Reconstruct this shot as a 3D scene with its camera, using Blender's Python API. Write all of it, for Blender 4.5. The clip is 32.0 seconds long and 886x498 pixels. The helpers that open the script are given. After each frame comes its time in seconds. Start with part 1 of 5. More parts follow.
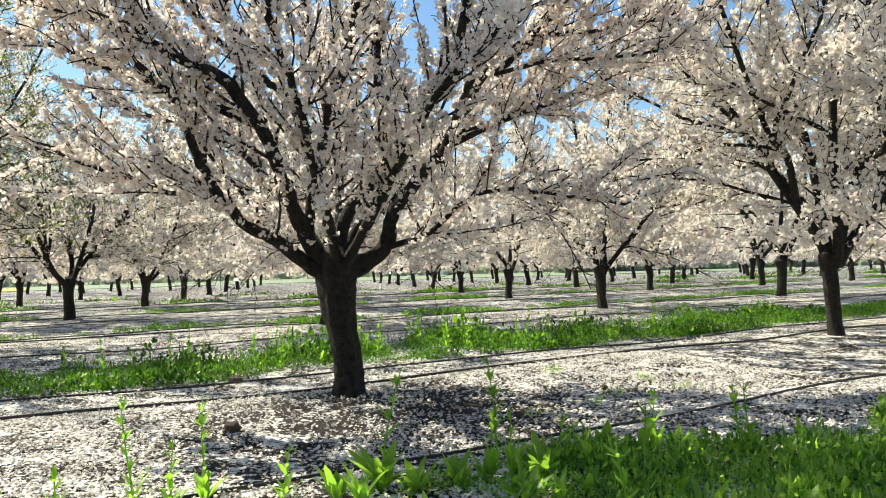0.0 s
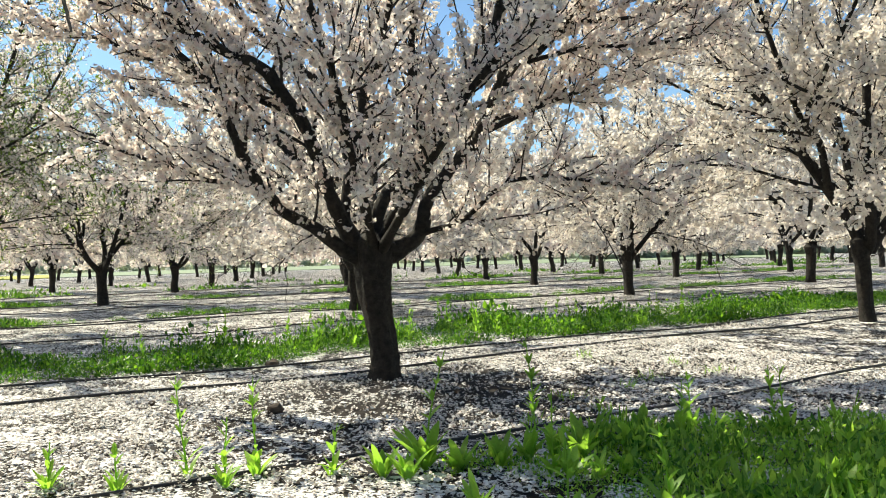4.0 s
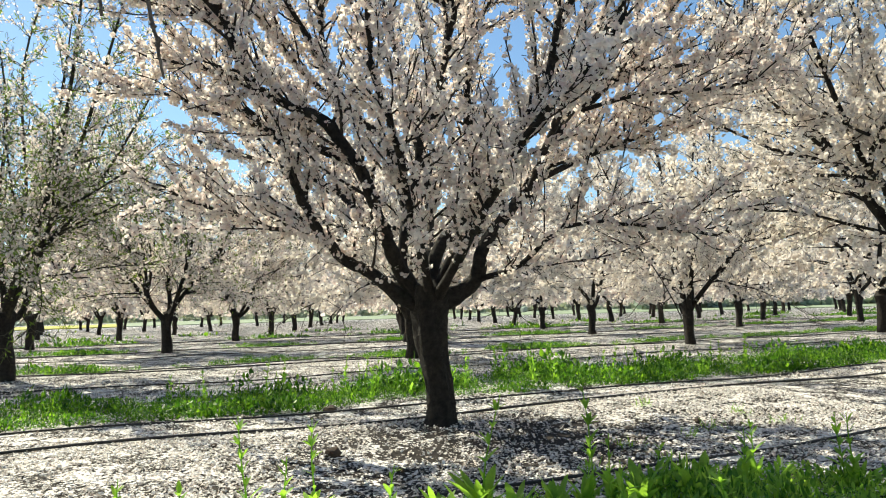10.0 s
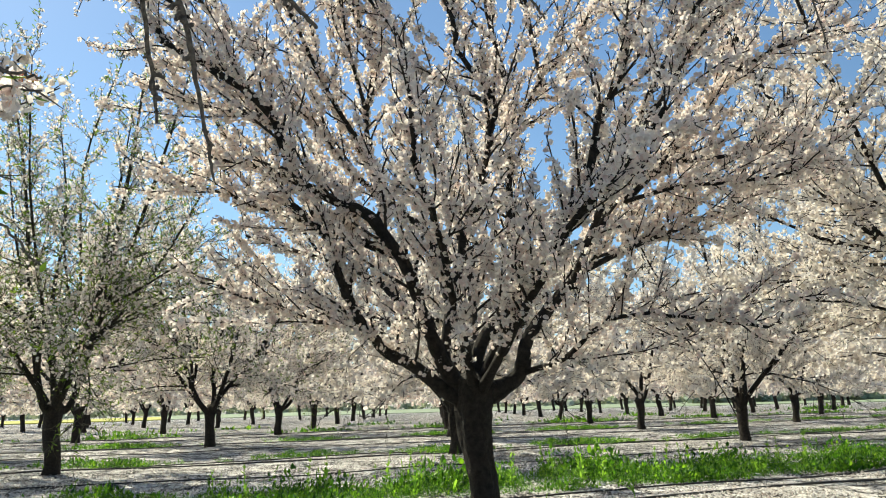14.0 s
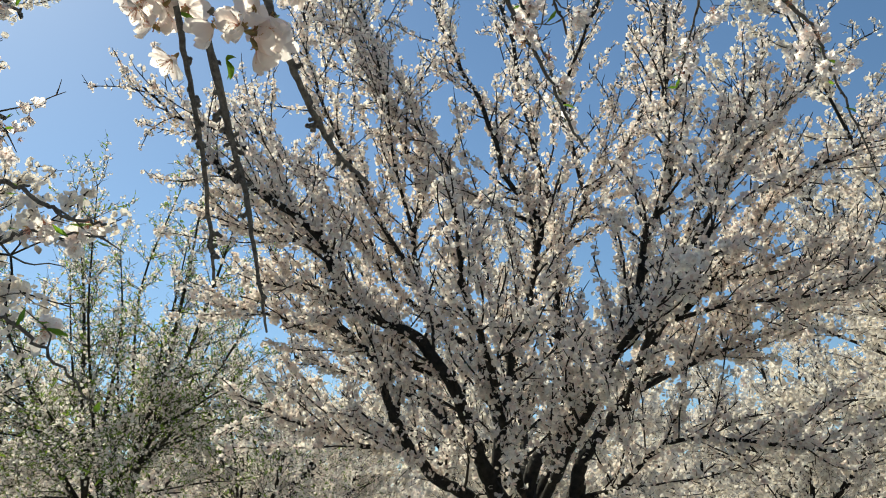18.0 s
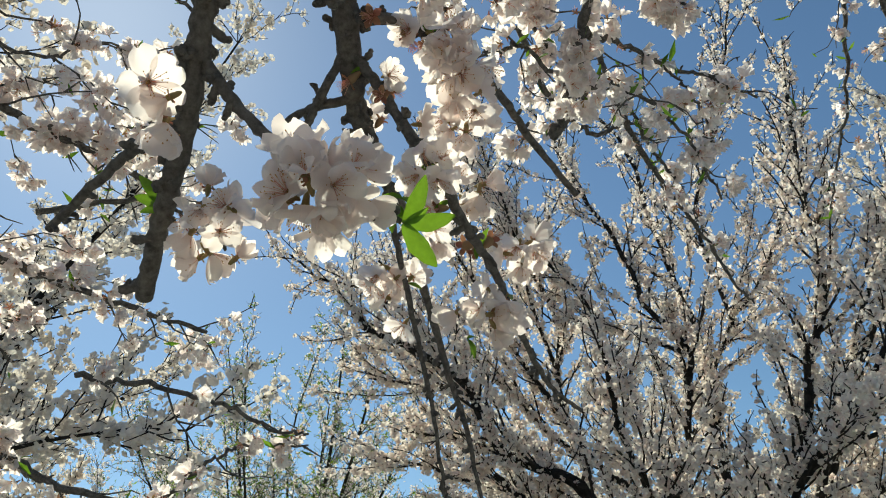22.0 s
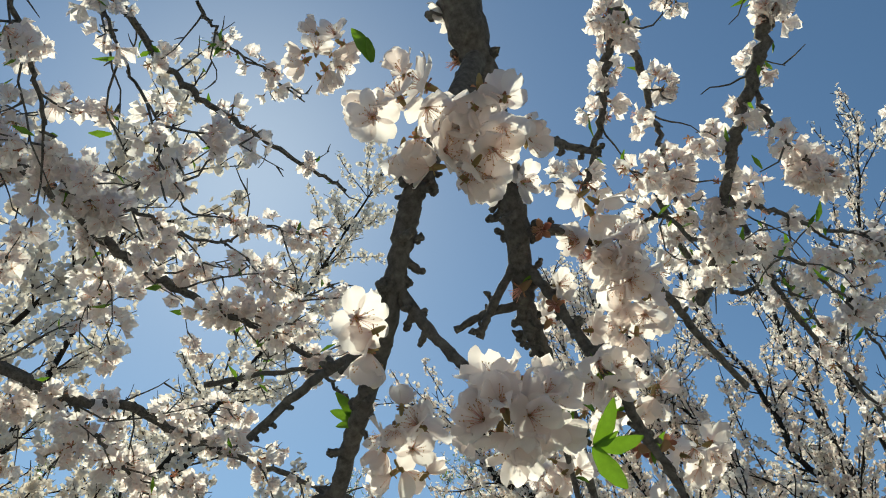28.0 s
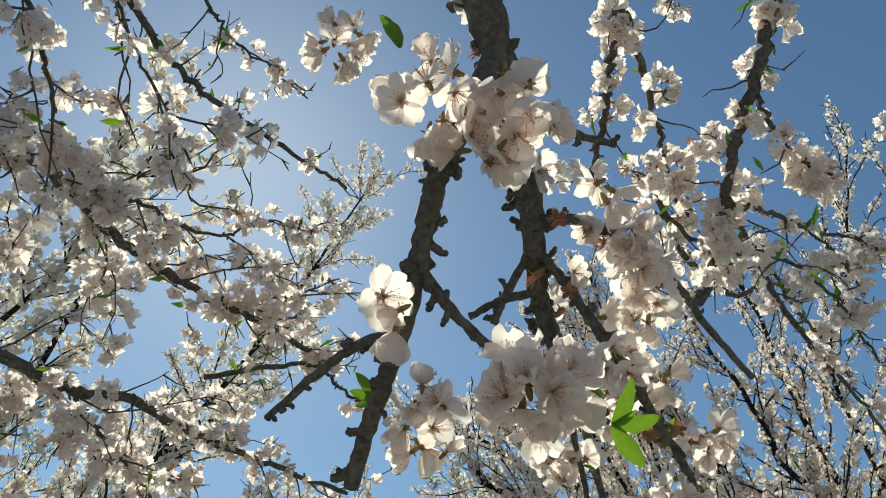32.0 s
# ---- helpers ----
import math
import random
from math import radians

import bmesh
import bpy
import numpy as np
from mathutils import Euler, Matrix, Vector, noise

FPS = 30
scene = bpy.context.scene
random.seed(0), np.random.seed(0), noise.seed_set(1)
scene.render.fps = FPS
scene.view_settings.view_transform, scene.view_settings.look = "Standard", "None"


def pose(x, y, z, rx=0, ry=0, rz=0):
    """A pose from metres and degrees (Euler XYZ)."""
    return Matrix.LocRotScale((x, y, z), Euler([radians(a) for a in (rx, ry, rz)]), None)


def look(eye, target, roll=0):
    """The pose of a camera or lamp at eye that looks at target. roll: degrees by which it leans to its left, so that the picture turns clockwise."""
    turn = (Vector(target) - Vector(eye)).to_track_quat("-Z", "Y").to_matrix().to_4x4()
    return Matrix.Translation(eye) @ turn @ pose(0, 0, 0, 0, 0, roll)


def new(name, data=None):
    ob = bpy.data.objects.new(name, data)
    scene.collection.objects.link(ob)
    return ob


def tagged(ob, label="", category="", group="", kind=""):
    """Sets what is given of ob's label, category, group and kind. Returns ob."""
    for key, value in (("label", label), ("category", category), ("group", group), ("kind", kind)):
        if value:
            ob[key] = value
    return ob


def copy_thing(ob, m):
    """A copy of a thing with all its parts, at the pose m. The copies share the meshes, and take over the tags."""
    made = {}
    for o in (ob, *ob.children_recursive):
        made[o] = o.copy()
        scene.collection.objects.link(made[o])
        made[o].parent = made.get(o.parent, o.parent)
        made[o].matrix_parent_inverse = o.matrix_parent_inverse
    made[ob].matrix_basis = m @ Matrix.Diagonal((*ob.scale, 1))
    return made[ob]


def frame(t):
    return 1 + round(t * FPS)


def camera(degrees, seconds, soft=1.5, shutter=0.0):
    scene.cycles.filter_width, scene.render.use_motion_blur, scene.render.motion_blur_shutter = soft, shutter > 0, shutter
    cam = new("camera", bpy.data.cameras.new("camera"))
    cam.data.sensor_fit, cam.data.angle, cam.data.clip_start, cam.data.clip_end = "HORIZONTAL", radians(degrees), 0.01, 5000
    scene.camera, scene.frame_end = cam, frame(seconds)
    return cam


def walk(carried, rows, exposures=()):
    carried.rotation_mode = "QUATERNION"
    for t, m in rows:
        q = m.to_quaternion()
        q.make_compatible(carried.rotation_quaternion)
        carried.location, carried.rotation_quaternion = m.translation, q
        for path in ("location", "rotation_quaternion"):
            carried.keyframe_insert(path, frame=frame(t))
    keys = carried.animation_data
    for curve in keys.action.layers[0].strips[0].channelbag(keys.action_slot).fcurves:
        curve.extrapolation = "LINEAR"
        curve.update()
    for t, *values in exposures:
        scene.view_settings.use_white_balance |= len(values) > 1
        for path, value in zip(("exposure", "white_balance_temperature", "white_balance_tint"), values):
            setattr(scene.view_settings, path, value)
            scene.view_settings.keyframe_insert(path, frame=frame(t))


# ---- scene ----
cam = camera(59.0, 32.0, soft=1.0)
PATH = [
    (0, (0.146, 0.731, 0.892), (0.351, 2.719, 0.95), -1.6),
    (0.5, (0.078, 0.682, 0.898), (0.303, 2.668, 0.954), -1.6),
    (1, (0.059, 0.674, 0.899), (0.3, 2.658, 0.955), -1.7),
    (1.5, (0.07, 0.671, 0.906), (0.325, 2.653, 0.961), -1.8),
    (2, (0.075, 0.683, 0.898), (0.345, 2.663, 0.952), -1.8),
    (2.5, (0.085, 0.694, 0.897), (0.336, 2.677, 0.955), -1.8),
    (3, (0.136, 0.739, 0.89), (0.342, 2.728, 0.94), -1.6),
    (3.5, (0.056, 0.689, 0.896), (0.234, 2.681, 0.925), -1.6),
    (5.5, (0.06, 0.621, 0.851), (0.074, 2.621, 0.876), -1.3),
    (6, (0.052, 0.607, 0.853), (0.027, 2.606, 0.915), -1.1),
    (6.5, (0.051, 0.621, 0.859), (0.001, 2.617, 0.96), -1.0),
    (7, (0.049, 0.608, 0.863), (-0.009, 2.603, 0.997), -1.1),
    (7.5, (0.053, 0.607, 0.867), (0.0, 2.6, 1.016), -1.2),
    (8, (0.054, 0.6, 0.864), (0.012, 2.594, 1.022), -1.2),
    (8.5, (0.051, 0.594, 0.862), (0.025, 2.588, 1.019), -1.4),
    (9, (0.053, 0.594, 0.862), (0.04, 2.588, 1.02), -1.5),
    (9.5, (0.053, 0.592, 0.862), (0.053, 2.586, 1.019), -1.5),
    (10, (0.056, 0.596, 0.859), (0.062, 2.59, 1.016), -1.6),
    (10.5, (0.057, 0.595, 0.86), (0.061, 2.588, 1.022), -1.7),
    (11, (0.058, 0.589, 0.859), (0.044, 2.58, 1.047), -1.6),
    (11.5, (0.063, 0.595, 0.862), (0.037, 2.584, 1.076), -1.7),
    (12, (0.058, 0.594, 0.861), (0.025, 2.58, 1.097), -1.8),
    (12.5, (0.06, 0.597, 0.863), (0.009, 2.577, 1.141), -1.6),
    (13, (0.06, 0.603, 0.866), (0.001, 2.577, 1.186), -1.5),
    (13.5, (0.056, 0.6, 0.866), (-0.02, 2.567, 1.224), -1.5),
    (15.5, (0.056, 0.601, 0.866), (-0.089, 2.535, 1.357), -1.4),
    (16, (0.054, 0.603, 0.868), (-0.098, 2.524, 1.402), -1.4),
    (16.5, (0.06, 0.603, 0.845), (-0.098, 2.511, 1.423), -1.4),
    (17, (0.057, 0.604, 0.851), (-0.106, 2.5, 1.467), -1.4),
    (17.5, (0.055, 0.599, 0.854), (-0.119, 2.484, 1.501), -1.3),
    (18, (0.054, 0.592, 0.902), (-0.148, 2.462, 1.579), -1.3),
    (18.5, (0.053, 0.566, 0.93), (-0.182, 2.416, 1.654), -1.5),
    (19, (0.046, 0.55, 0.956), (-0.204, 2.386, 1.709), -2.0),
    (19.5, (0.05, 0.546, 0.962), (-0.213, 2.37, 1.738), -2.5),
    (20, (0.042, 0.537, 0.967), (-0.247, 2.342, 1.777), -2.9),
    (20.5, (0.031, 0.523, 0.976), (-0.303, 2.299, 1.834), -3.1),
    (21, (0.023, 0.514, 0.981), (-0.359, 2.258, 1.883), -3.1),
    (21.5, (0.01, 0.506, 0.986), (-0.425, 2.215, 1.93), -3.0),
    (22, (-0.013, 0.485, 0.991), (-0.492, 2.161, 1.97), -2.6),
    (22.5, (-0.028, 0.467, 0.993), (-0.554, 2.106, 2.012), -2.1),
    (23, (-0.048, 0.443, 0.99), (-0.61, 2.05, 2.04), -1.9),
    (23.5, (-0.054, 0.426, 0.99), (-0.659, 1.995, 2.074), -1.5),
    (24, (-0.052, 0.418, 0.996), (-0.683, 1.95, 2.115), -1.1),
    (24.5, (-0.048, 0.406, 1.001), (-0.684, 1.914, 2.15), -1.0),
    (26.5, (-0.032, 0.422, 1.011), (-0.629, 1.92, 2.194), -1.2),
    (27, (-0.038, 0.409, 1.009), (-0.664, 1.877, 2.216), 0.9),
    (27.5, (-0.036, 0.409, 1.019), (-0.726, 1.809, 2.268), 2.5),
    (28, (-0.036, 0.419, 1.025), (-0.724, 1.801, 2.294), 2.1),
    (28.5, (-0.036, 0.417, 1.028), (-0.712, 1.801, 2.302), 1.7),
    (29, (-0.043, 0.408, 1.014), (-0.713, 1.788, 2.296), 1.9),
    (29.5, (-0.044, 0.415, 1.023), (-0.708, 1.79, 2.313), 2.1),
    (30, (-0.041, 0.426, 1.025), (-0.688, 1.81, 2.315), 1.5),
    (30.5, (-0.044, 0.421, 1.014), (-0.679, 1.811, 2.304), 1.2),
    (31, (-0.052, 0.42, 1.017), (-0.681, 1.814, 2.306), 1.1),
    (31.5, (-0.056, 0.424, 1.019), (-0.687, 1.822, 2.303), 1.3),
    (32, (-0.059, 0.41, 1.003), (-0.717, 1.796, 2.285), 2.4),
]
walk(cam, [(t, look(e, a, r)) for t, e, a, r in PATH], [(0, 0.88, 6650, 0), (8, 0.84, 6650, 0), (14, 0.68, 6600, -1), (19, 0.32, 6500, -3), (24, 0.16, 6420, -6), (32, 0.10, 6480, -7)])

# ---- light ----
SUN_AZ, SUN_EL = -46.5, 43.9
sun_way = Vector((math.sin(radians(SUN_AZ)) * math.cos(radians(SUN_EL)), math.cos(radians(SUN_AZ)) * math.cos(radians(SUN_EL)), math.sin(radians(SUN_EL))))
world = bpy.data.worlds.new("sky")
scene.world = world
world.use_nodes = True
wn = world.node_tree
sky = wn.nodes.new("ShaderNodeTexSky")
sky.sky_type, sky.sun_disc = "NISHITA", False
sky.sun_elevation, sky.sun_rotation = radians(SUN_EL), radians(SUN_AZ)
sky.air_density, sky.dust_density, sky.ozone_density = 1.0, 0.30, 4.8
wn.nodes["Background"].inputs["Strength"].default_value = 0.09
wn.links.new(sky.outputs["Color"], wn.nodes["Background"].inputs["Color"])
sun = new("sun", bpy.data.lights.new("sun", "SUN"))
sun.data.energy, sun.data.angle, sun.data.color = 5.0, radians(0.53), (1.0, 0.90, 0.76)
sun.matrix_world = look(sun_way * 60, (0, 0, 0))


# ---- materials ----
def material(name):
    m = bpy.data.materials.new(name)
    m.use_nodes = True
    n = m.node_tree
    return m, n, n.nodes["Principled BSDF"], n.nodes["Material Output"]


def node(n, kind, **kw):
    x = n.nodes.new(kind)
    for k, v in kw.items():
        if k in x.inputs:
            x.inputs[k].default_value = v
    return x


def ramp(n, fac, stops):
    r = n.nodes.new("ShaderNodeValToRGB")
    while len(r.color_ramp.elements) < len(stops):
        r.color_ramp.elements.new(0.5)
    for e, (p, c) in zip(r.color_ramp.elements, stops):
        e.position, e.color = p, (*c, 1)
    n.links.new(fac, r.inputs["Fac"])
    return r.outputs["Color"]


def place(n):
    return n.nodes.new("ShaderNodeTexCoord").outputs["Object"]


def noise_tex(n, scale, detail=4.0, rough=0.6):
    t = node(n, "ShaderNodeTexNoise", Scale=scale, Detail=detail, Roughness=rough)
    n.links.new(place(n), t.inputs["Vector"])
    return t.outputs["Fac"]


def bump(n, b, height, strength, distance):
    u = node(n, "ShaderNodeBump", Strength=strength, Distance=distance)
    n.links.new(height, u.inputs["Height"])
    n.links.new(u.outputs["Normal"], b.inputs["Normal"])


def mix_col(n, kind, fac, a, c):
    x = n.nodes.new("ShaderNodeMix")
    x.data_type, x.blend_type = "RGBA", kind
    for sock, v in ((x.inputs[0], fac), (x.inputs[6], a), (x.inputs[7], c)):
        if isinstance(v, (int, float)):
            sock.default_value = v
        elif isinstance(v, tuple):
            sock.default_value = (*v, 1)
        else:
            n.links.new(v, sock)
    return x.outputs[2]


def bark_material(name, dark, light, scale, depth):
    m, n, b, o = material(name)
    c = ramp(n, noise_tex(n, scale, 6, 0.65), [(0.3, dark), (0.62, light), (0.8, tuple(1.5 * v for v in light))])
    grey = ramp(n, noise_tex(n, scale * 0.2, 3), [(0.45, (1, 1, 1)), (0.7, (1.35, 1.3, 1.22))])
    n.links.new(mix_col(n, "MULTIPLY", 1.0, c, grey), b.inputs["Base Color"])
    b.inputs["Roughness"].default_value = 0.88
    b.inputs["Specular IOR Level"].default_value = 0.25
    bump(n, b, noise_tex(n, scale * 1.6, 8, 0.7), 0.9, depth)
    return m


def thin_material(name, stops, trans, glow, rough=0.55, object_random=False, vein=0.0):
    """Petal or leaf: a thin sheet that lets light through."""
    m, n, b, o = material(name)
    if object_random:
        r = n.nodes.new("ShaderNodeObjectInfo").outputs["Random"]
    else:
        r = n.nodes.new("ShaderNodeNewGeometry").outputs["Random Per Island"]
    c = ramp(n, r, stops)
    if vein:
        c = mix_col(n, "MULTIPLY", vein, c, ramp(n, noise_tex(n, 160, 3), [(0.35, (0.72, 0.72, 0.72)), (0.65, (1.0, 1.0, 1.0))]))
    n.links.new(c, b.inputs["Base Color"])
    b.inputs["Roughness"].default_value = rough
    b.inputs["Specular IOR Level"].default_value = 0.3
    t = n.nodes.new("ShaderNodeBsdfTranslucent")
    n.links.new(mix_col(n, "MULTIPLY", 1.0, c, glow), t.inputs["Color"])
    x = n.nodes.new("ShaderNodeMixShader")
    x.inputs[0].default_value = trans
    n.links.new(b.outputs[0], x.inputs[1])
    n.links.new(t.outputs[0], x.inputs[2])
    n.links.new(x.outputs[0], o.inputs["Surface"])
    return m


BARK = bark_material("almond_bark", (0.010, 0.0088, 0.0075), (0.036, 0.031, 0.026), 26, 0.03)
TWIG = bark_material("almond_twig", (0.014, 0.0115, 0.0095), (0.045, 0.037, 0.031), 90, 0.003)
NEAR_TWIG = bark_material("weathered_twig_bark", (0.052, 0.048, 0.045), (0.145, 0.137, 0.129), 160, 0.0012)
PALE_TWIG = bark_material("pale_almond_twig", (0.05, 0.046, 0.034), (0.13, 0.12, 0.085), 90, 0.003)
OLIVE_BARK = bark_material("olive_almond_bark", (0.012, 0.011, 0.008), (0.042, 0.038, 0.027), 30, 0.01)
PETAL = thin_material("almond_petal", [(0.0, (0.80, 0.67, 0.63)), (0.3, (0.88, 0.81, 0.765)), (1.0, (0.92, 0.89, 0.85))], 0.5, (1.0, 0.98, 0.94))
PETAL_CREAM = thin_material("almond_petal_cream", [(0.0, (0.79, 0.72, 0.66)), (0.4, (0.87, 0.82, 0.77)), (1.0, (0.91, 0.88, 0.84))], 0.42, (1.0, 0.98, 0.93))
PETAL_NEAR = thin_material("fresh_petal", [(0.0, (0.90, 0.83, 0.81)), (0.6, (0.94, 0.90, 0.88)), (1.0, (0.95, 0.93, 0.91))], 0.74, (1.0, 0.99, 0.98), vein=0.10)
CALYX = thin_material("blossom_calyx", [(0.0, (0.36, 0.15, 0.12)), (0.5, (0.40, 0.25, 0.15)), (1.0, (0.34, 0.31, 0.13))], 0.35, (1.0, 0.85, 0.65))
STAMEN = thin_material("blossom_stamen", [(0.0, (0.72, 0.38, 0.34)), (1.0, (0.82, 0.60, 0.46))], 0.4, (1.0, 0.9, 0.8))
ANTHER = thin_material("blossom_anther", [(0.0, (0.45, 0.24, 0.08)), (1.0, (0.62, 0.42, 0.16))], 0.1, (1, 1, 1))
LEAF = thin_material("young_almond_leaf", [(0.0, (0.10, 0.22, 0.03)), (1.0, (0.19, 0.34, 0.055))], 0.42, (1.35, 1.3, 0.5), 0.4, vein=0.6)
OLIVE_LEAF = thin_material("small_olive_leaf", [(0.0, (0.11, 0.19, 0.035)), (1.0, (0.24, 0.34, 0.08))], 0.45, (1.4, 1.4, 0.6), 0.45)
WEED = thin_material("weed_leaf", [(0.0, (0.022, 0.075, 0.010)), (0.5, (0.065, 0.17, 0.02)), (1.0, (0.19, 0.35, 0.04))], 0.5, (1.7, 1.7, 0.8), 0.42)
# sunlight is painted into these leaves: much brighter greens than WEED
WEED_SUN_TINT = thin_material("broad_weed_leaf", [(0.0, (0.06, 0.17, 0.03)), (0.5, (0.20, 0.38, 0.07)), (1.0, (0.38, 0.56, 0.13))], 0.62, (1.75, 1.7, 0.8), 0.42, vein=0.5)
FALLEN = thin_material("fallen_petal", [(0.0, (0.42, 0.34, 0.29)), (0.15, (0.68, 0.62, 0.56)), (0.6, (0.79, 0.76, 0.72)), (1.0, (0.85, 0.84, 0.81))], 0.15, (1, 1, 1), 0.6)
# distance haze is mixed into this leaf colour as pale grey-green
HAZED_LEAF = thin_material("far_foliage", [(0.0, (0.30, 0.34, 0.27)), (1.0, (0.44, 0.49, 0.41))], 0.3, (1.2, 1.2, 0.8))


def ground_material():
    """Soil under a broken sheet of petals: white scraps with dark gaps between them."""
    m, n, b, o = material("petal_strewn_soil")
    pos = n.nodes.new("ShaderNodeNewGeometry").outputs["Position"]

    def math_node(kind, a, c, d=None):
        x = n.nodes.new("ShaderNodeMath")
        x.operation = kind
        for k, v in enumerate((a, c, d)):
            if isinstance(v, (int, float)):
                x.inputs[k].default_value = v
            elif v is not None:
                n.links.new(v, x.inputs[k])
        return x.outputs[0]

    def tex(scale, detail, rough):
        t = node(n, "ShaderNodeTexNoise", Scale=scale, Detail=detail, Roughness=rough)
        n.links.new(pos, t.inputs["Vector"])
        return t.outputs["Fac"]

    v = node(n, "ShaderNodeTexVoronoi", Scale=80.0, Randomness=1.0)
    n.links.new(pos, v.inputs["Vector"])
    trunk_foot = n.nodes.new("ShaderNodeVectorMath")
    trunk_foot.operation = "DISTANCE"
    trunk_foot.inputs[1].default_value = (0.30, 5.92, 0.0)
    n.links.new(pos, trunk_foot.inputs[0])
    bare_shade = node(n, "ShaderNodeMapRange")
    bare_shade.inputs[1].default_value, bare_shade.inputs[2].default_value, bare_shade.inputs[3].default_value, bare_shade.inputs[4].default_value = 0.25, 1.5, 0.55, 0.0
    n.links.new(trunk_foot.outputs["Value"], bare_shade.inputs[0])
    # cover: bare soil with crown shade painted in round the main trunk, gaps of a few centimetres, drifts of a metre,
    # and the outline of single petals
    cover = math_node("MULTIPLY_ADD", tex(29.0, 4.0, 0.6), 4.6, -2.65)
    cover = math_node("MULTIPLY_ADD", tex(1.3, 5.0, 0.65), 1.5, cover)
    # broad patches: bare soil, and tree-shadow streaks of far rows painted as soil
    cover = math_node("ADD", cover, math_node("MULTIPLY_ADD", tex(3.6, 4.0, 0.65), 3.2, -1.6))
    cover = math_node("SUBTRACT", math_node("SUBTRACT", cover, v.outputs["Distance"]), bare_shade.outputs[0])
    mask = node(n, "ShaderNodeMapRange")
    mask.inputs[1].default_value, mask.inputs[2].default_value = -0.10, 0.06
    n.links.new(cover, mask.inputs[0])
    # soil kept near black: shade between heaped petals is mixed into its colour
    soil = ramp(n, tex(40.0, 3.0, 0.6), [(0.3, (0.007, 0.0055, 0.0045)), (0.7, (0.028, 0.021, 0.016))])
    sep = node(n, "ShaderNodeSeparateColor")
    n.links.new(v.outputs["Color"], sep.inputs[0])
    pet = ramp(n, sep.outputs[0], [(0.0, (0.46, 0.42, 0.36)), (0.25, (0.72, 0.69, 0.65)), (1.0, (0.83, 0.82, 0.79))])
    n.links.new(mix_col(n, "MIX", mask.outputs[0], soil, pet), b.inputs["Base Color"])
    b.inputs["Roughness"].default_value = 0.85
    b.inputs["Specular IOR Level"].default_value = 0.2
    bump(n, b, mask.outputs[0], 0.5, 0.008)
    return m


GROUND = ground_material()


def plain(name, c, rough, scale=20.0, vary=0.25):
    m, n, b, o = material(name)
    lo, hi = tuple(v * (1 - vary) for v in c), tuple(min(1, v * (1 + vary)) for v in c)
    n.links.new(ramp(n, noise_tex(n, scale), [(0.3, lo), (0.7, hi)]), b.inputs["Base Color"])
    b.inputs["Roughness"].default_value = rough
    return m


HOSE = plain("black_hose", (0.018, 0.017, 0.016), 0.5, 30)
CLOD = plain("soil_clod", (0.07, 0.05, 0.035), 0.95, 60, 0.4)
RAPE = plain("yellow_flowering_field", (0.42, 0.40, 0.06), 0.9, 1.5, 0.35)
# green paled in its colour to carry the haze of distance
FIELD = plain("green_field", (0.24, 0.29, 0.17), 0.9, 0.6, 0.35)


# ---- mesh helpers ----
def mesh_np(name, verts, quads, mats, index=None, smooth=False):
    """A mesh from arrays: verts (n, 3), quads (m, 4) or triangles (m, 3)."""
    me = bpy.data.meshes.new(name)
    verts, quads = np.asarray(verts, np.float32), np.asarray(quads, np.int32)
    k = quads.shape[1]
    me.vertices.add(len(verts))
    me.vertices.foreach_set("co", verts.ravel())
    me.loops.add(quads.size)
    me.loops.foreach_set("vertex_index", quads.ravel())
    me.polygons.add(len(quads))
    me.polygons.foreach_set("loop_start", np.arange(0, quads.size, k, dtype=np.int32))
    me.polygons.foreach_set("loop_total", np.full(len(quads), k, np.int32))
    for m in mats:
        me.materials.append(m)
    if index is not None:
        me.polygons.foreach_set("material_index", np.asarray(index, np.int32))
    me.polygons.foreach_set("use_smooth", np.full(len(quads), smooth, bool))
    me.update(calc_edges=True)
    return me


def thing(name, m, label, category, group=""):
    e = new(name)
    e.empty_display_size = 0.2
    e.matrix_world = m
    return tagged(e, label, category, group)


def part(name, me, parent, label="", kind=""):
    ob = new(name, me)
    ob.parent = parent
    return tagged(ob, label, kind=kind)


_ring = {}


def tube(pts, radii, sides):
    """Vertices and quads of a tube along a line."""
    pts, radii = np.asarray(pts, float), np.asarray(radii, float)
    n = len(pts)
    tan = np.gradient(pts, axis=0)
    tan /= np.linalg.norm(tan, axis=1)[:, None] + 1e-9
    whole = np.abs(pts[-1] - pts[0])
    ref = np.eye(3)[int(np.argmin(whole))]
    u = np.cross(tan, ref)
    u /= np.linalg.norm(u, axis=1)[:, None] + 1e-9
    w = np.cross(tan, u)
    a = np.linspace(0, 2 * np.pi, sides, endpoint=False)
    v = pts[:, None] + radii[:, None, None] * (np.cos(a)[None, :, None] * u[:, None] + np.sin(a)[None, :, None] * w[:, None])
    if (n, sides) not in _ring:
        i, j = np.meshgrid(np.arange(n - 1), np.arange(sides), indexing="ij")
        j2 = (j + 1) % sides
        _ring[n, sides] = np.stack([i * sides + j, i * sides + j2, (i + 1) * sides + j2, (i + 1) * sides + j], -1).reshape(-1, 4)
    return v.reshape(-1, 3), _ring[n, sides]


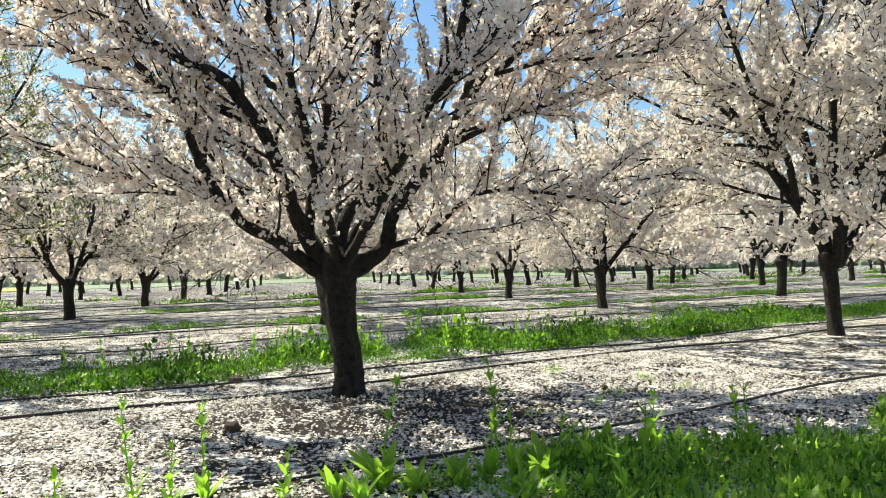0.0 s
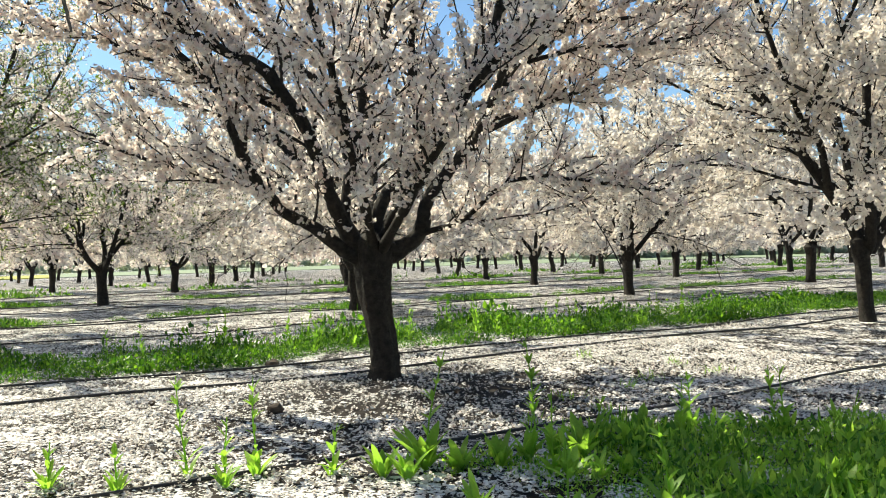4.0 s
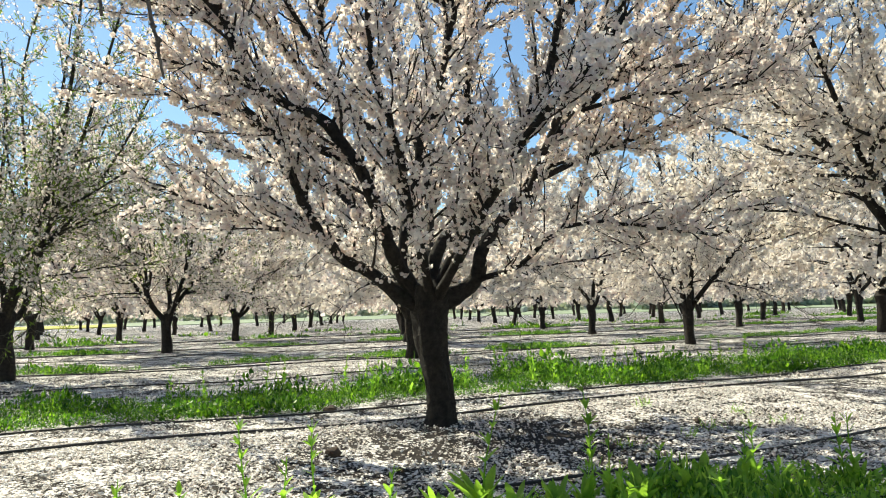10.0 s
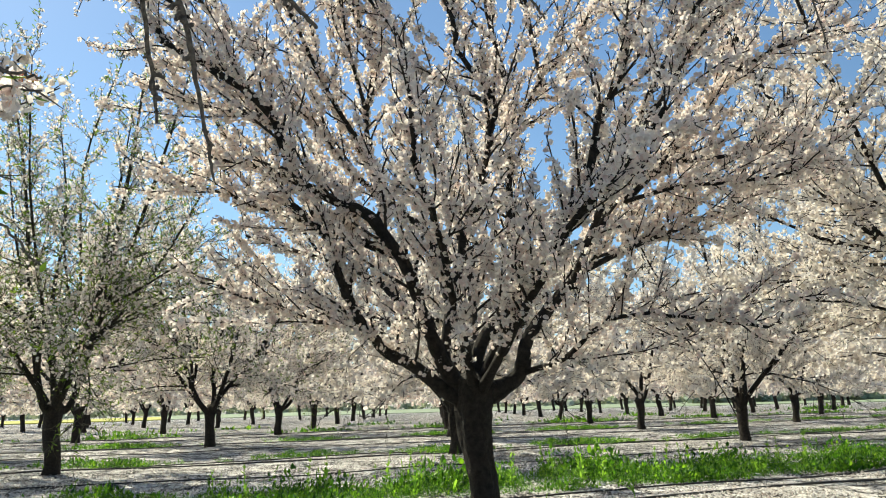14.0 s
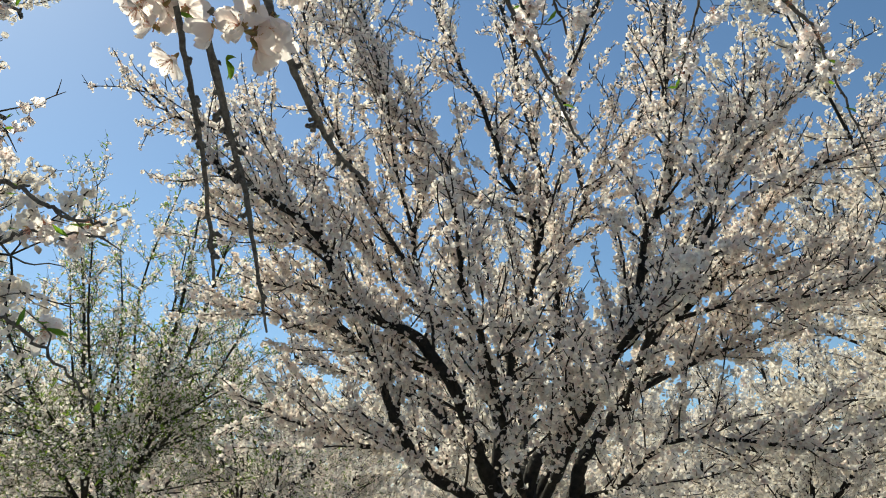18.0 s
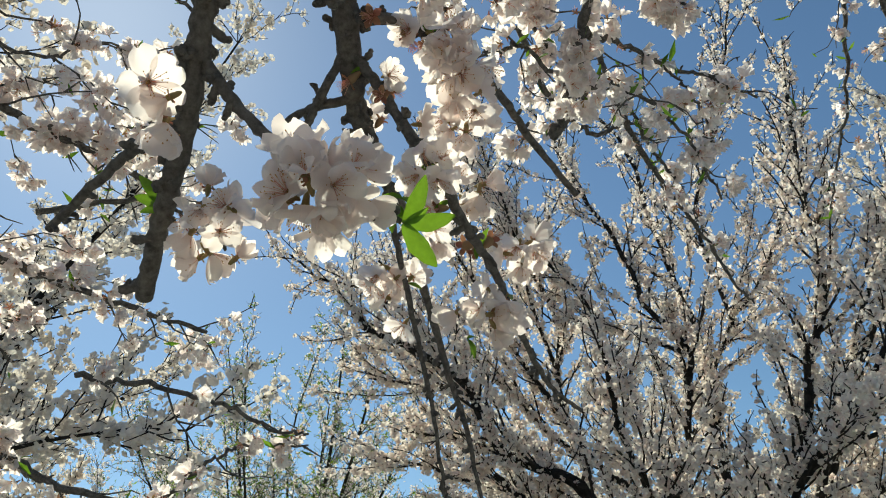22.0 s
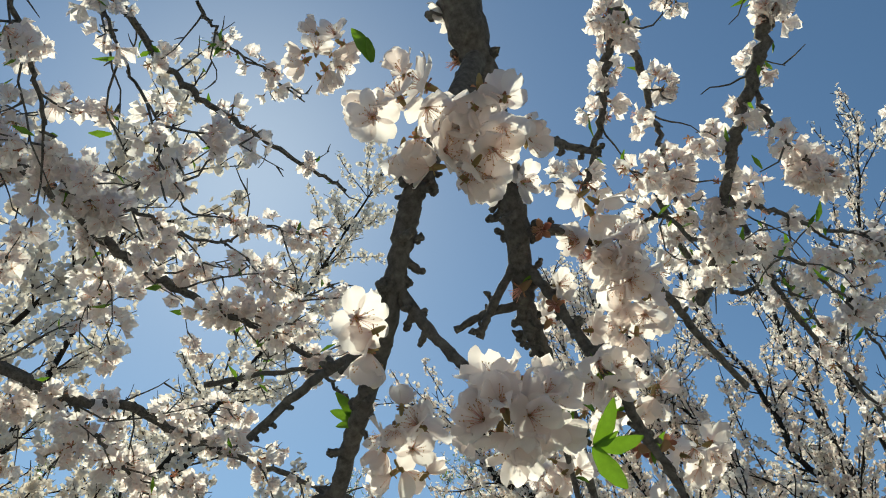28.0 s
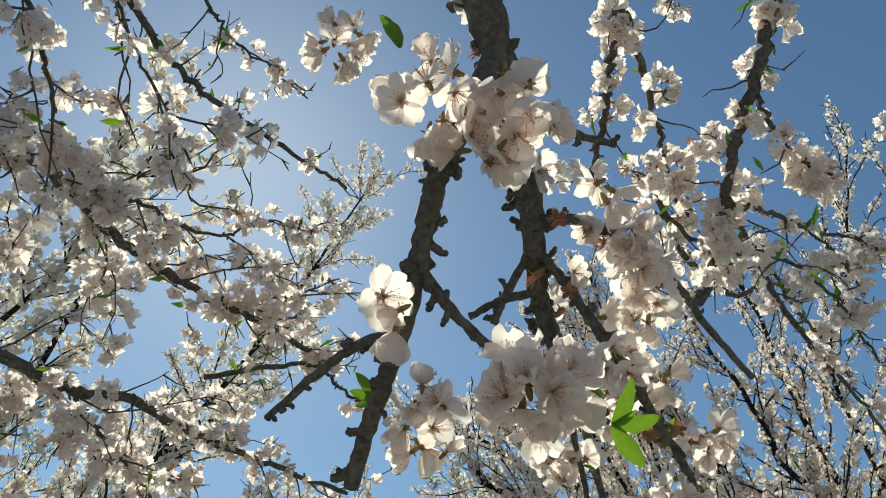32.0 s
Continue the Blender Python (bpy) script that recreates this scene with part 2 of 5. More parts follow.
class Bag:
    """Gathers pieces of one mesh."""

    def __init__(self):
        self.v, self.q, self.m, self.n = [], [], [], 0

    def add(self, v, q, m=0):
        self.v.append(np.asarray(v, float))
        self.q.append(np.asarray(q) + self.n)
        self.m.append(np.full(len(q), m) if np.isscalar(m) else np.asarray(m))
        self.n += len(v)

    def mesh(self, name, mats, smooth=True):
        return mesh_np(name, np.concatenate(self.v), np.concatenate(self.q), mats, np.concatenate(self.m), smooth)


def turns(rng, n, normals, spread):
    """n rotation matrices whose z axes lie round the given normals."""
    z = normals + rng.normal(0, spread, (n, 3))
    z /= np.linalg.norm(z, axis=1)[:, None] + 1e-9
    x = np.cross(z, rng.normal(0, 1, (n, 3)))
    x /= np.linalg.norm(x, axis=1)[:, None] + 1e-9
    return np.stack([x, np.cross(z, x), z], -1)


def scatter(tv, tq, tm, places, rot, size):
    """Copies of a template at many places, as one set of arrays."""
    k, n = len(tv), len(places)
    v = np.einsum("nij,kj->nki", rot, tv) * np.asarray(size)[:, None, None] + places[:, None]
    q = (tq[None] + (np.arange(n) * k)[:, None, None]).reshape(-1, 4)
    return v.reshape(-1, 3), q, np.tile(tm, n)


def petal_grid(L, W, cup, nu, nv, notch=0.0, ruffle=0.0, phase=0.0, tip=0.13):
    """One petal from the centre outwards along y."""
    v, q = [], []
    for i in range(nv + 1):
        s = i / nv
        half = W * 0.5 * max(0.16, (1 - abs(2 * s ** 1.25 - 1.08) ** 2.4 / 1.2) ** 0.6 if s > 0.02 else 0.16)
        for j in range(nu + 1):
            a = 2 * j / nu - 1
            y = L * s * (1 - notch * (1 - abs(a)) ** 2 * s ** 4 - tip * a * a * s)
            z = cup * L * (0.25 * math.sin(math.pi * s * 0.5) + 0.5 * s * s * 0.35 + 0.55 * a * a * s * (1 - 0.4 * s))
            z += ruffle * L * s * s * math.sin(5 * a + phase) * (0.4 + abs(a))
            v.append((half * a, y + 0.05 * L, z))
    for i in range(nv):
        for j in range(nu):
            k = i * (nu + 1) + j
            q.append((k, k + 1, k + nu + 2, k + nu + 1))
    return np.array(v), np.array(q)


def spin(v, deg):
    c, s = math.cos(radians(deg)), math.sin(radians(deg))
    return v @ np.array([[c, s, 0], [-s, c, 0], [0, 0, 1]])


def flower_template(petals, nv, cup, seed):
    """An open blossom of unit width, facing +z: uneven round petals, a reddish heart and a brush of stamens."""
    rng = np.random.default_rng(seed)
    b = Bag()
    for k in range(petals):
        v, q = petal_grid(rng.uniform(0.44, 0.52), 0.43, cup * rng.uniform(0.5, 1.4), 2, nv, 0.0, 0.05, rng.uniform(0, 6), 0.3)
        b.add(spin(v, k * 360 / petals + rng.uniform(-12, 12)), q, 0)
    v = [(0.065 * math.cos(a), 0.065 * math.sin(a), 0.02) for a in np.linspace(0, 2 * math.pi, 4, endpoint=False)] + [(0, 0, -0.3)]
    b.add(np.array(v), np.array([(0, 1, 2, 3), (0, 4, 2, 1), (2, 4, 0, 3)]), 1)
    for k in range(6):
        a = 0.08 + 0.07 * (k % 3)
        b.add(spin(np.array([(-0.008, 0.02, 0.02), (0.008, 0.02, 0.02), (0.014, a, 0.3), (-0.014, a, 0.3)]), k * 60), np.array([(0, 1, 2, 3)]), 2)
    return np.concatenate(b.v), np.concatenate(b.q), np.concatenate(b.m)


FLOWER_FINE = flower_template(5, 4, 0.5, 1)
FLOWER_BELL = flower_template(5, 4, 1.5, 2)


def spent_template():
    """A tiny blossom whose petals have gone: a star of sepals and a brush of stamens."""
    b = Bag()
    for k in range(5):
        b.add(spin(np.array([(-0.06, 0.02, 0), (0.06, 0.02, 0), (0.1, 0.28, 0.1), (-0.02, 0.42, 0.16)]), k * 72), np.array([(0, 1, 2, 3)]), 0)
    for k in range(7):
        a = 0.12 + 0.11 * (k % 3)
        b.add(spin(np.array([(-0.012, 0.02, 0), (0.012, 0.02, 0), (0.02, a, 0.45), (-0.02, a, 0.45)]), k * 51.4), np.array([(0, 1, 2, 3)]), 1)
    return np.concatenate(b.v), np.concatenate(b.q), np.concatenate(b.m)


SPENT_SMALL = spent_template()


def cup_template(petals, notch, cup, heart):
    """A small blossom as one cupped rosette with notched rim, for flowers seen from afar."""
    n = 2 * petals if notch else petals
    v = [(0.0, 0.0, 0.0)]
    for k in range(n):
        a = 2 * math.pi * k / n
        r = 0.5 * (1 - notch * (k % 2 == 0))
        v.append((r * math.cos(a), r * math.sin(a), cup * (0.3 if k % 2 else 0.2)))
    q = [(0, 1 + k, 1 + (k + 1) % n, 1 + (k + 2) % n) for k in range(0, n, 2)]
    m = [0] * len(q)
    if heart:
        k = len(v)
        v += [(0.09 * math.cos(a), 0.09 * math.sin(a), 0.05) for a in np.linspace(0, 2 * math.pi, 4, endpoint=False)] + [(0, 0, -0.25)]
        q += [(k, k + 1, k + 2, k + 3), (k, k + 4, k + 2, k + 1), (k + 2, k + 4, k, k + 3)]
        m += [1, 1, 1]
    return np.array(v), np.array(q), np.array(m)


FLOWER_PLAIN = cup_template(5, 0.22, 0.9, True)
FLOWER_OPEN = cup_template(5, 0.22, 0.9, False)
FLOWER_MID = cup_template(6, 0.0, 1.0, False)
FLOWER_FAR = cup_template(6, 0.0, 1.1, False)


# ---- trees ----
def bend(rng, start, way, length, n, wander, lift):
    """A wandering line from start, turning upwards by lift."""
    pts, p, d = [np.array(start, float)], np.array(start, float), np.array(way, float)
    d /= np.linalg.norm(d)
    for _ in range(n - 1):
        d = d + rng.normal(0, wander, 3) + np.array((0, 0, lift))
        d /= np.linalg.norm(d)
        p = p + d * length / (n - 1)
        pts.append(p)
    return np.array(pts)


def smooth_line(ctrl, per):
    """A rounded line through control points."""
    c = np.array(ctrl, float)
    c = np.vstack([2 * c[0] - c[1], c, 2 * c[-1] - c[-2]])
    out = []
    for i in range(1, len(c) - 2):
        for s in np.linspace(0, 1, per, endpoint=False):
            a, b, d, e = c[i - 1], c[i], c[i + 1], c[i + 2]
            out.append(0.5 * (2 * b + (d - a) * s + (2 * a - 5 * b + 4 * d - e) * s * s + (3 * b - a - 3 * d + e) * s ** 3))
    out.append(c[-2])
    return np.array(out)


def side_way(rng, tan, open_deg, up):
    """A direction that leaves a line at some angle."""
    r = rng.normal(0, 1, 3)
    r -= tan * (r @ tan)
    r /= np.linalg.norm(r) + 1e-9
    a = radians(open_deg)
    d = tan * math.cos(a) + r * math.sin(a) + np.array((0, 0, up))
    return d / np.linalg.norm(d)


def clothe(rng, line, r0, r1, spec, lines, sites, first=0.2, wander=0.16):
    """Branches and twigs along a limb; lines takes (points, radii, level), sites takes flower places."""
    seg = np.linalg.norm(np.diff(line, axis=0), axis=1)
    s = np.concatenate([[0], np.cumsum(seg)])
    total = s[-1]
    at = first * total
    while at < total:
        f = at / total
        i = min(int(np.searchsorted(s, at)), len(line) - 1)
        tan = line[i] - line[i - 1]
        tan /= np.linalg.norm(tan) + 1e-9
        ln = spec["branch"] * rng.uniform(0.45, 1.15) * (1.0 - 0.45 * f)
        br = bend(rng, line[i], side_way(rng, tan, rng.uniform(*spec.get("open", (28, 62))), spec["up"]), ln, 6, wander, spec["lift"])
        rr = min(0.013, max(0.0055, (r0 + (r1 - r0) * f) * spec.get("thick", 0.34)))
        lines.append((br, np.linspace(rr, 0.0035, 6), 1))
        sites.append((br[1:], 1))
        k = rng.uniform(0.05, 0.15)
        while k < ln:
            j = k / ln * 5
            a = int(j)
            p = br[a] + (br[min(a + 1, 5)] - br[a]) * (j - a)
            t2 = br[min(a + 1, 5)] - br[max(a - 1, 0)]
            t2 /= np.linalg.norm(t2) + 1e-9
            tw = bend(rng, p, side_way(rng, t2, rng.uniform(25, 65), spec["up"] * 0.7), spec["twig"] * rng.uniform(0.4, 1.25), 3, 0.14, 0.03)
            lines.append((tw, np.array((0.0042, 0.0032, 0.002)), 2))
            sites.append((tw, 2))
            k += spec["twig_gap"] * rng.uniform(0.5, 1.5)
        at += spec["gap"] * rng.uniform(0.6, 1.4)
    sites.append((line[max(1, int(first * len(line))):], 1))


def flower_places(rng, sites, spacing, off):
    out, ways = [], []
    for pts, level in sites:
        seg = np.diff(pts, axis=0)
        ln = np.linalg.norm(seg, axis=1)
        n = rng.poisson(ln.sum() / spacing)
        if not n:
            continue
        k = rng.choice(len(seg), n, p=ln / ln.sum())
        p = pts[k] + seg[k] * rng.uniform(0, 1, (n, 1))
        w = rng.normal(0, 1, (n, 3))
        w /= np.linalg.norm(w, axis=1)[:, None] + 1e-9
        out.append(p + w * off * rng.uniform(0.4, 1.4, (n, 1)))
        ways.append(w)
    return np.concatenate(out), np.concatenate(ways)


def bunches(rng, places, ways, most, spread):
    """Several blossoms round each place."""
    k = rng.integers(max(1, most - 2), most + 1, len(places))
    p, w = np.repeat(places, k, axis=0), np.repeat(ways, k, axis=0)
    off = rng.normal(0, 1, p.shape)
    off /= np.linalg.norm(off, axis=1)[:, None] + 1e-9
    return p + off * spread * rng.uniform(0.6, 1.2, (len(p), 1)), off + 0.3 * w


def wood_mesh(name, lines, sides, mat):
    b = Bag()
    for pts, rad, level in lines:
        b.add(*tube(pts, rad, sides[level]))
    return b.mesh(name, [mat])


def blossom_mesh(name, rng, places, ways, template, size, mats, spread=0.5):
    rot = turns(rng, len(places), ways, spread)
    v, q, m = scatter(*template, places, rot, size * rng.uniform(0.75, 1.2, len(places)))
    return mesh_np(name, v, q, mats, m, False)


def leaf_template(L, W, n, curl, wave=0.0, fold=0.25):
    """A lance-shaped leaf along y, folded a little along its rib."""
    v, q = [], []
    for i in range(n + 1):
        s = i / n
        half = W * 0.5 * math.sin(math.pi * min(0.985, 0.06 + 0.92 * s)) ** 0.8 * (1 + wave * math.sin(17 * s))
        z = -curl * L * s * s
        v += [(-half, L * s, z + fold * half), (0, L * s, z), (half, L * s, z + fold * half)]
    for i in range(n):
        k = 3 * i
        q += [(k, k + 1, k + 4, k + 3), (k + 1, k + 2, k + 5, k + 4)]
    q = np.array(q)
    return np.array(v), q, np.zeros(len(q), int)


SMALL_LEAF = leaf_template(1.0, 0.3, 2, 0.15)


def trunk_mesh(name, rng, height, r_base, r_mid, r_top, lean, sides=20, rings=16):
    z = np.linspace(-0.12, height, rings)
    s = np.clip(z / height, 0, 1)
    r = r_mid + (r_base - r_mid) * np.exp(-s * 7) + (r_top - r_mid) * s ** 3
    line = np.stack([lean[0] * s + 0.03 * np.sin(5 * s + 1), lean[1] * s + 0.015 * np.sin(7 * s), z], -1)
    v, q = tube(line, r, sides)
    v = v.reshape(rings, sides, 3)
    off = line[:, None]
    ph = rng.uniform(0, 6, 4)
    ang = np.linspace(0, 2 * np.pi, sides, endpoint=False)
    lump = 1 + 0.10 * np.sin(3 * ang[None] + ph[0] + 2 * z[:, None]) + 0.05 * np.sin(5 * ang[None] + ph[1] - 5 * z[:, None]) + 0.035 * np.sin(9 * z[:, None] + 2 * ang[None] + ph[2])
    # old pruning scars and ridges of bark
    for _ in range(7):
        za, aa, sz = rng.uniform(0.1, 0.95) * height, rng.uniform(0, 6.28), rng.uniform(0.05, 0.1)
        da = np.angle(np.exp(1j * (ang - aa)))[None]
        lump += rng.uniform(0.08, 0.2) * np.exp(-((z[:, None] - za) / sz) ** 2 - (da / 0.45) ** 2)
    lump += rng.normal(0, 0.028, lump.shape)
    v = off + (v - off) * lump[:, :, None]
    b = Bag()
    b.add(v.reshape(-1, 3), q)
    top = np.vstack([v[-1], v[-1] * 0.6 + line[-1] * 0.4 + (0, 0, 0.06), v[-1] * 0.2 + line[-1] * 0.8 + (0, 0, 0.08)])
    k = np.arange(sides)
    cap = np.stack([k, (k + 1) % sides, (k + 1) % sides + sides, k + sides], -1)
    b.add(top, np.vstack([cap, cap + sides]))
    return b.mesh(name, [BARK])


SPEC = dict(branch=1.35, up=0.10, lift=0.03, twig=0.34, twig_gap=0.13, gap=0.22)


def limb_lines(rng, height, reach, count, fork):
    """Scaffold limbs of a vase-shaped tree, with side limbs and low outer ones."""
    out = []
    a0 = rng.uniform(0, 360)
    for k in range(count):
        a = radians(a0 + 360 * k / count + rng.uniform(-22, 22))
        r = reach * rng.uniform(0.72, 1.05)
        top = height * rng.uniform(0.84, 1.03)
        if count > 6 and k % 3 == 2:
            r *= 0.4
        c = np.array((math.cos(a), math.sin(a), 0))
        ctrl = [np.array((0, 0, fork - 0.12)) + c * 0.03, np.array((0, 0, fork + 0.22)) + c * 0.26, c * r * 0.42 + (0, 0, fork + (top - fork) * 0.33),
                c * r * 0.72 + (0, 0, fork + (top - fork) * 0.66), c * r * 0.95 + (0, 0, top)]
        # every second limb forks off the one before it
        second = count > 5 and k % 2 == 1
        if second:
            ctrl[0] = out[-3][2][5]
            ctrl[1] = ctrl[0] * 0.6 + ctrl[2] * 0.4 + (0, 0, 0.1)
        ctrl = [p + rng.normal(0, 0.05 + 0.05 * (i > 1), 3) * (i > 0) for i, p in enumerate(ctrl)]
        main = smooth_line(ctrl, 4)
        out.append((0.055 if second else 0.088, 0.011, main))
        side = c * math.cos(0.7) + np.array((-c[1], c[0], 0)) * rng.choice((-1, 1)) * math.sin(0.7)
        out.append((0.032, 0.009, bend(rng, main[7], side + np.array((0, 0, 0.45)), reach * rng.uniform(0.55, 0.85), 10, 0.1, 0.02)))
        # a low limb that reaches outwards and sinks a little
        c2 = c * math.cos(0.5) - np.array((-c[1], c[0], 0)) * math.sin(0.5)
        out.append((0.024, 0.007, bend(rng, main[5], c2 + np.array((0, 0, 0.32)), reach * rng.uniform(0.6, 0.95), 10, 0.10, -0.07)))
    return out


def orchard_tree(seed, template, size, nodes, spec, petals, leaves=0, label="", limbs=5, bunch=3, spread=0.05, wood=2, height=5.5, reach=3.1, bark=None, girth=1.0, limb_bark=None, stout=1.0):
    """A flowering almond tree at the origin: trunk, limbs, twigs and blossom."""
    rng = np.random.default_rng(seed)
    t = thing("almond_tree", Matrix(), label, "tree", "orchard trees")
    fork = rng.uniform(0.92, 1.08)
    part("trunk", trunk_mesh("trunk", rng, fork, 0.138 * stout, 0.104 * stout, 0.142 * stout, (rng.uniform(-0.09, 0.09), rng.uniform(-0.09, 0.09)), 12, 9), t, "dark furrowed trunk")
    sites, twigs = [], []
    for r0, r1, line in limb_lines(rng, height, reach, limbs, fork):
        r0, r1 = r0 * girth, r1 * girth
        part("limb", mesh_np("limb", *tube(line, np.linspace(r0, r1, len(line)), 7 if wood > 1 else 4), [limb_bark or BARK], smooth=True), t)
        clothe(rng, line, r0, r1, spec, twigs, sites, spec.get("first", 0.22) if r0 > 0.04 else 0.12)
    twigs = [l for l in twigs if l[2] <= wood]
    part("twig_spray", wood_mesh("twig_spray", twigs, (6, 4 if wood > 1 else 3, 3), bark or TWIG), t, "fine dark twigs", "stuff")
    length = sum(np.linalg.norm(np.diff(s[0], axis=0), axis=1).sum() for s in sites)
    p, w = flower_places(rng, sites, length / nodes, 0.03)
    p, w = bunches(rng, p, w, bunch, spread)
    keep = p[:, 2] > 0.95
    part("blossom", blossom_mesh("blossom", rng, p[keep], w[keep], template, size, [petals, CALYX], 0.5), t, "dense white blossom", "stuff")
    if leaves:
        p, w = flower_places(rng, sites, length / leaves, 0.03)
        v, q, m = scatter(*SMALL_LEAF, p, turns(rng, len(p), w, 0.4), 0.078 * rng.uniform(0.5, 1.2, len(p)))
        part("leaf_spray", mesh_np("leaf_spray", v, q, [OLIVE_LEAF], m), t, "small fresh green leaves", "stuff")
    return t


# lattice of the orchard
ORIGIN, ALONG, ACROSS = Vector((0.03, 6.44, 0)), Vector((5.70, 2.7525, 0)), Vector((-0.49, 8.07, 0))
row_way = ALONG.normalized()
row_out = Vector((-row_way.y, row_way.x, 0))


def site_at(i, j):
    return ORIGIN + ALONG * i + ACROSS * j


# ---- ground ----
def ground_z(x, y):
    x, y = np.asarray(x, float), np.asarray(y, float)
    n = x * row_out.x + y * row_out.y
    off = (n - 5.81 + 3.75) % 7.5 - 3.75
    near = np.exp(-((x * x + y * y) / 30.0 ** 2))
    return near * (0.016 * np.sin(1.1 * x + 0.7 * y) + 0.011 * np.sin(2.3 * y - 1.7 * x) + 0.05 * np.exp(-(off / 0.9) ** 2) - 0.02)


def ground():
    core = np.arange(-15, 22.01, 0.25)
    far = 22 * 1.28 ** np.arange(1, 20)
    ax = np.concatenate([-far[::-1] + 7, core, far])
    x, y = np.meshgrid(ax, ax, indexing="ij")
    v = np.stack([x, y, ground_z(x, y)], -1).reshape(-1, 3)
    n = len(ax)
    i, j = np.meshgrid(np.arange(n - 1), np.arange(n - 1), indexing="ij")
    q = np.stack([i * n + j, (i + 1) * n + j, (i + 1) * n + j + 1, i * n + j + 1], -1).reshape(-1, 4)
    tagged(new("ground", mesh_np("ground", v, q, [GROUND], smooth=True)), "brown soil strewn with fallen white petals", "ground", kind="structure")


ground()


def strip_point(s, n):
    """World x, y of a place s metres along a row and n metres out from the world's origin."""
    return row_way.x * s + row_out.x * n, row_way.y * s + row_out.y * n


def fallen_petals(count, s0, s1, n0, n1, size, seed):
    rng = np.random.default_rng(seed)
    s, n = rng.uniform(s0, s1, count), rng.uniform(n0, n1, count)
    x, y = strip_point(s, n)
    patch = np.array([noise.noise((a * 1.3, b * 1.3, 3.0)) * 0.3 + 0.9 * noise.noise((a * 27, b * 27, 7.0)) for a, b in zip(x, y)])
    # fewer petals by the main trunk: bare soil, plus crown shade drawn as gaps
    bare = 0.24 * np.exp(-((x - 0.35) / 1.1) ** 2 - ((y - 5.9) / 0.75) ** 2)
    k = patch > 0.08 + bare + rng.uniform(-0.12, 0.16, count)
    x, y = x[k], y[k]
    c = len(x)
    tv = np.array([(-0.3, -0.5, 0.1), (0.42, -0.25, 0.0), (0.3, 0.5, 0.18), (-0.45, 0.3, 0.02)])
    tq = np.array([(0, 1, 2, 3)])
    up = np.tile((0.0, 0.0, 1.0), (c, 1))
    p = np.stack([x, y, ground_z(x, y) + rng.uniform(0.004, 0.022, c)], -1)
    v, q, m = scatter(tv, tq, np.zeros(1, int), p, turns(rng, c, up, 0.42), size * rng.uniform(0.7, 1.25, c))
    return mesh_np("petal_litter", v, q, [FALLEN], m)


tagged(new("petal_litter", fallen_petals(170000, -2.6, 6.2, 3.0, 6.6, 0.0165, 5)), "white almond petals lying thick on the soil", "petals", kind="stuff")
tagged(new("petal_litter", fallen_petals(90000, -4.5, 12.0, 6.6, 13.6, 0.021, 6)), "white almond petals lying thick between the rows", "petals", kind="stuff")


def hose(n_out, s0, s1, r, seed):
    rng = np.random.default_rng(seed)
    s = np.arange(s0, s1, 0.35)
    w = np.cumsum(rng.normal(0, 0.009, len(s)))
    x, y = strip_point(s, n_out + w - np.linspace(w[0], w[-1], len(s)))
    v, q = tube(np.stack([x, y, ground_z(x, y) + r + 0.012 + 0.006 * np.sin(s * 2.1 + seed)], -1), np.full(len(s), r), 8)
    tagged(new("drip_hose", mesh_np("drip_hose", v, q, [HOSE], smooth=True)), "thin black drip irrigation hose lying on the petals", "hose", "drip hoses")


for k in range(4):
    base = 5.81 + 7.5 * k
    hose(base + 0.50, -8 - 4 * k, 16 + 6 * k, 0.011, 3 * k)
    hose(base + 1.45, -8 - 4 * k, 16 + 6 * k, 0.009, 3 * k + 1)
    hose(base - 1.88, -6 - 4 * k, 16 + 6 * k, 0.009, 3 * k + 2)

# clods and prunings by the trunk
rng = np.random.default_rng(44)


def clod_mesh():
    bm = bmesh.new()
    bmesh.ops.create_icosphere(bm, subdivisions=2, radius=1)
    for v in bm.verts:
        v.co *= 1 + 0.35 * noise.noise(v.co * 1.7)
        v.co.z *= 0.7
    me = bpy.data.meshes.new("soil_clod")
    bm.to_mesh(me)
    bm.free()
    me.materials.append(CLOD)
    return me


clod = clod_mesh()
for x, y, r in [(-0.62, 5.35, 0.05), (-0.98, 7.75, 0.06), (-0.2, 5.0, 0.025), (1.1, 5.6, 0.03), (0.5, 5.9, 0.025), (1.9, 6.4, 0.03), (-1.4, 5.6, 0.025), (2.6, 6.3, 0.02)]:
    ob = new("soil_clod", clod)
    ob.location, ob.scale, ob.rotation_euler = (x, y, float(ground_z(x, y)) + 0.35 * r), (r, r, r), (0, 0, rng.uniform(0, 6))
    tagged(ob, "dark crumbly clod of soil among petals", "clod", "soil clods")


# ---- weeds ----
OVAL = leaf_template(0.8, 0.46, 3, 0.2, 0.0, 0.35)
LANCE = leaf_template(1.2, 0.17, 3, 0.3, 0.0, 0.3)
GRASS = leaf_template(1.8, 0.05, 4, 0.35, 0.0, 0.2)
LEAF_KINDS = ((OVAL, 0.74), (LANCE, 0.20), (GRASS, 0.06))


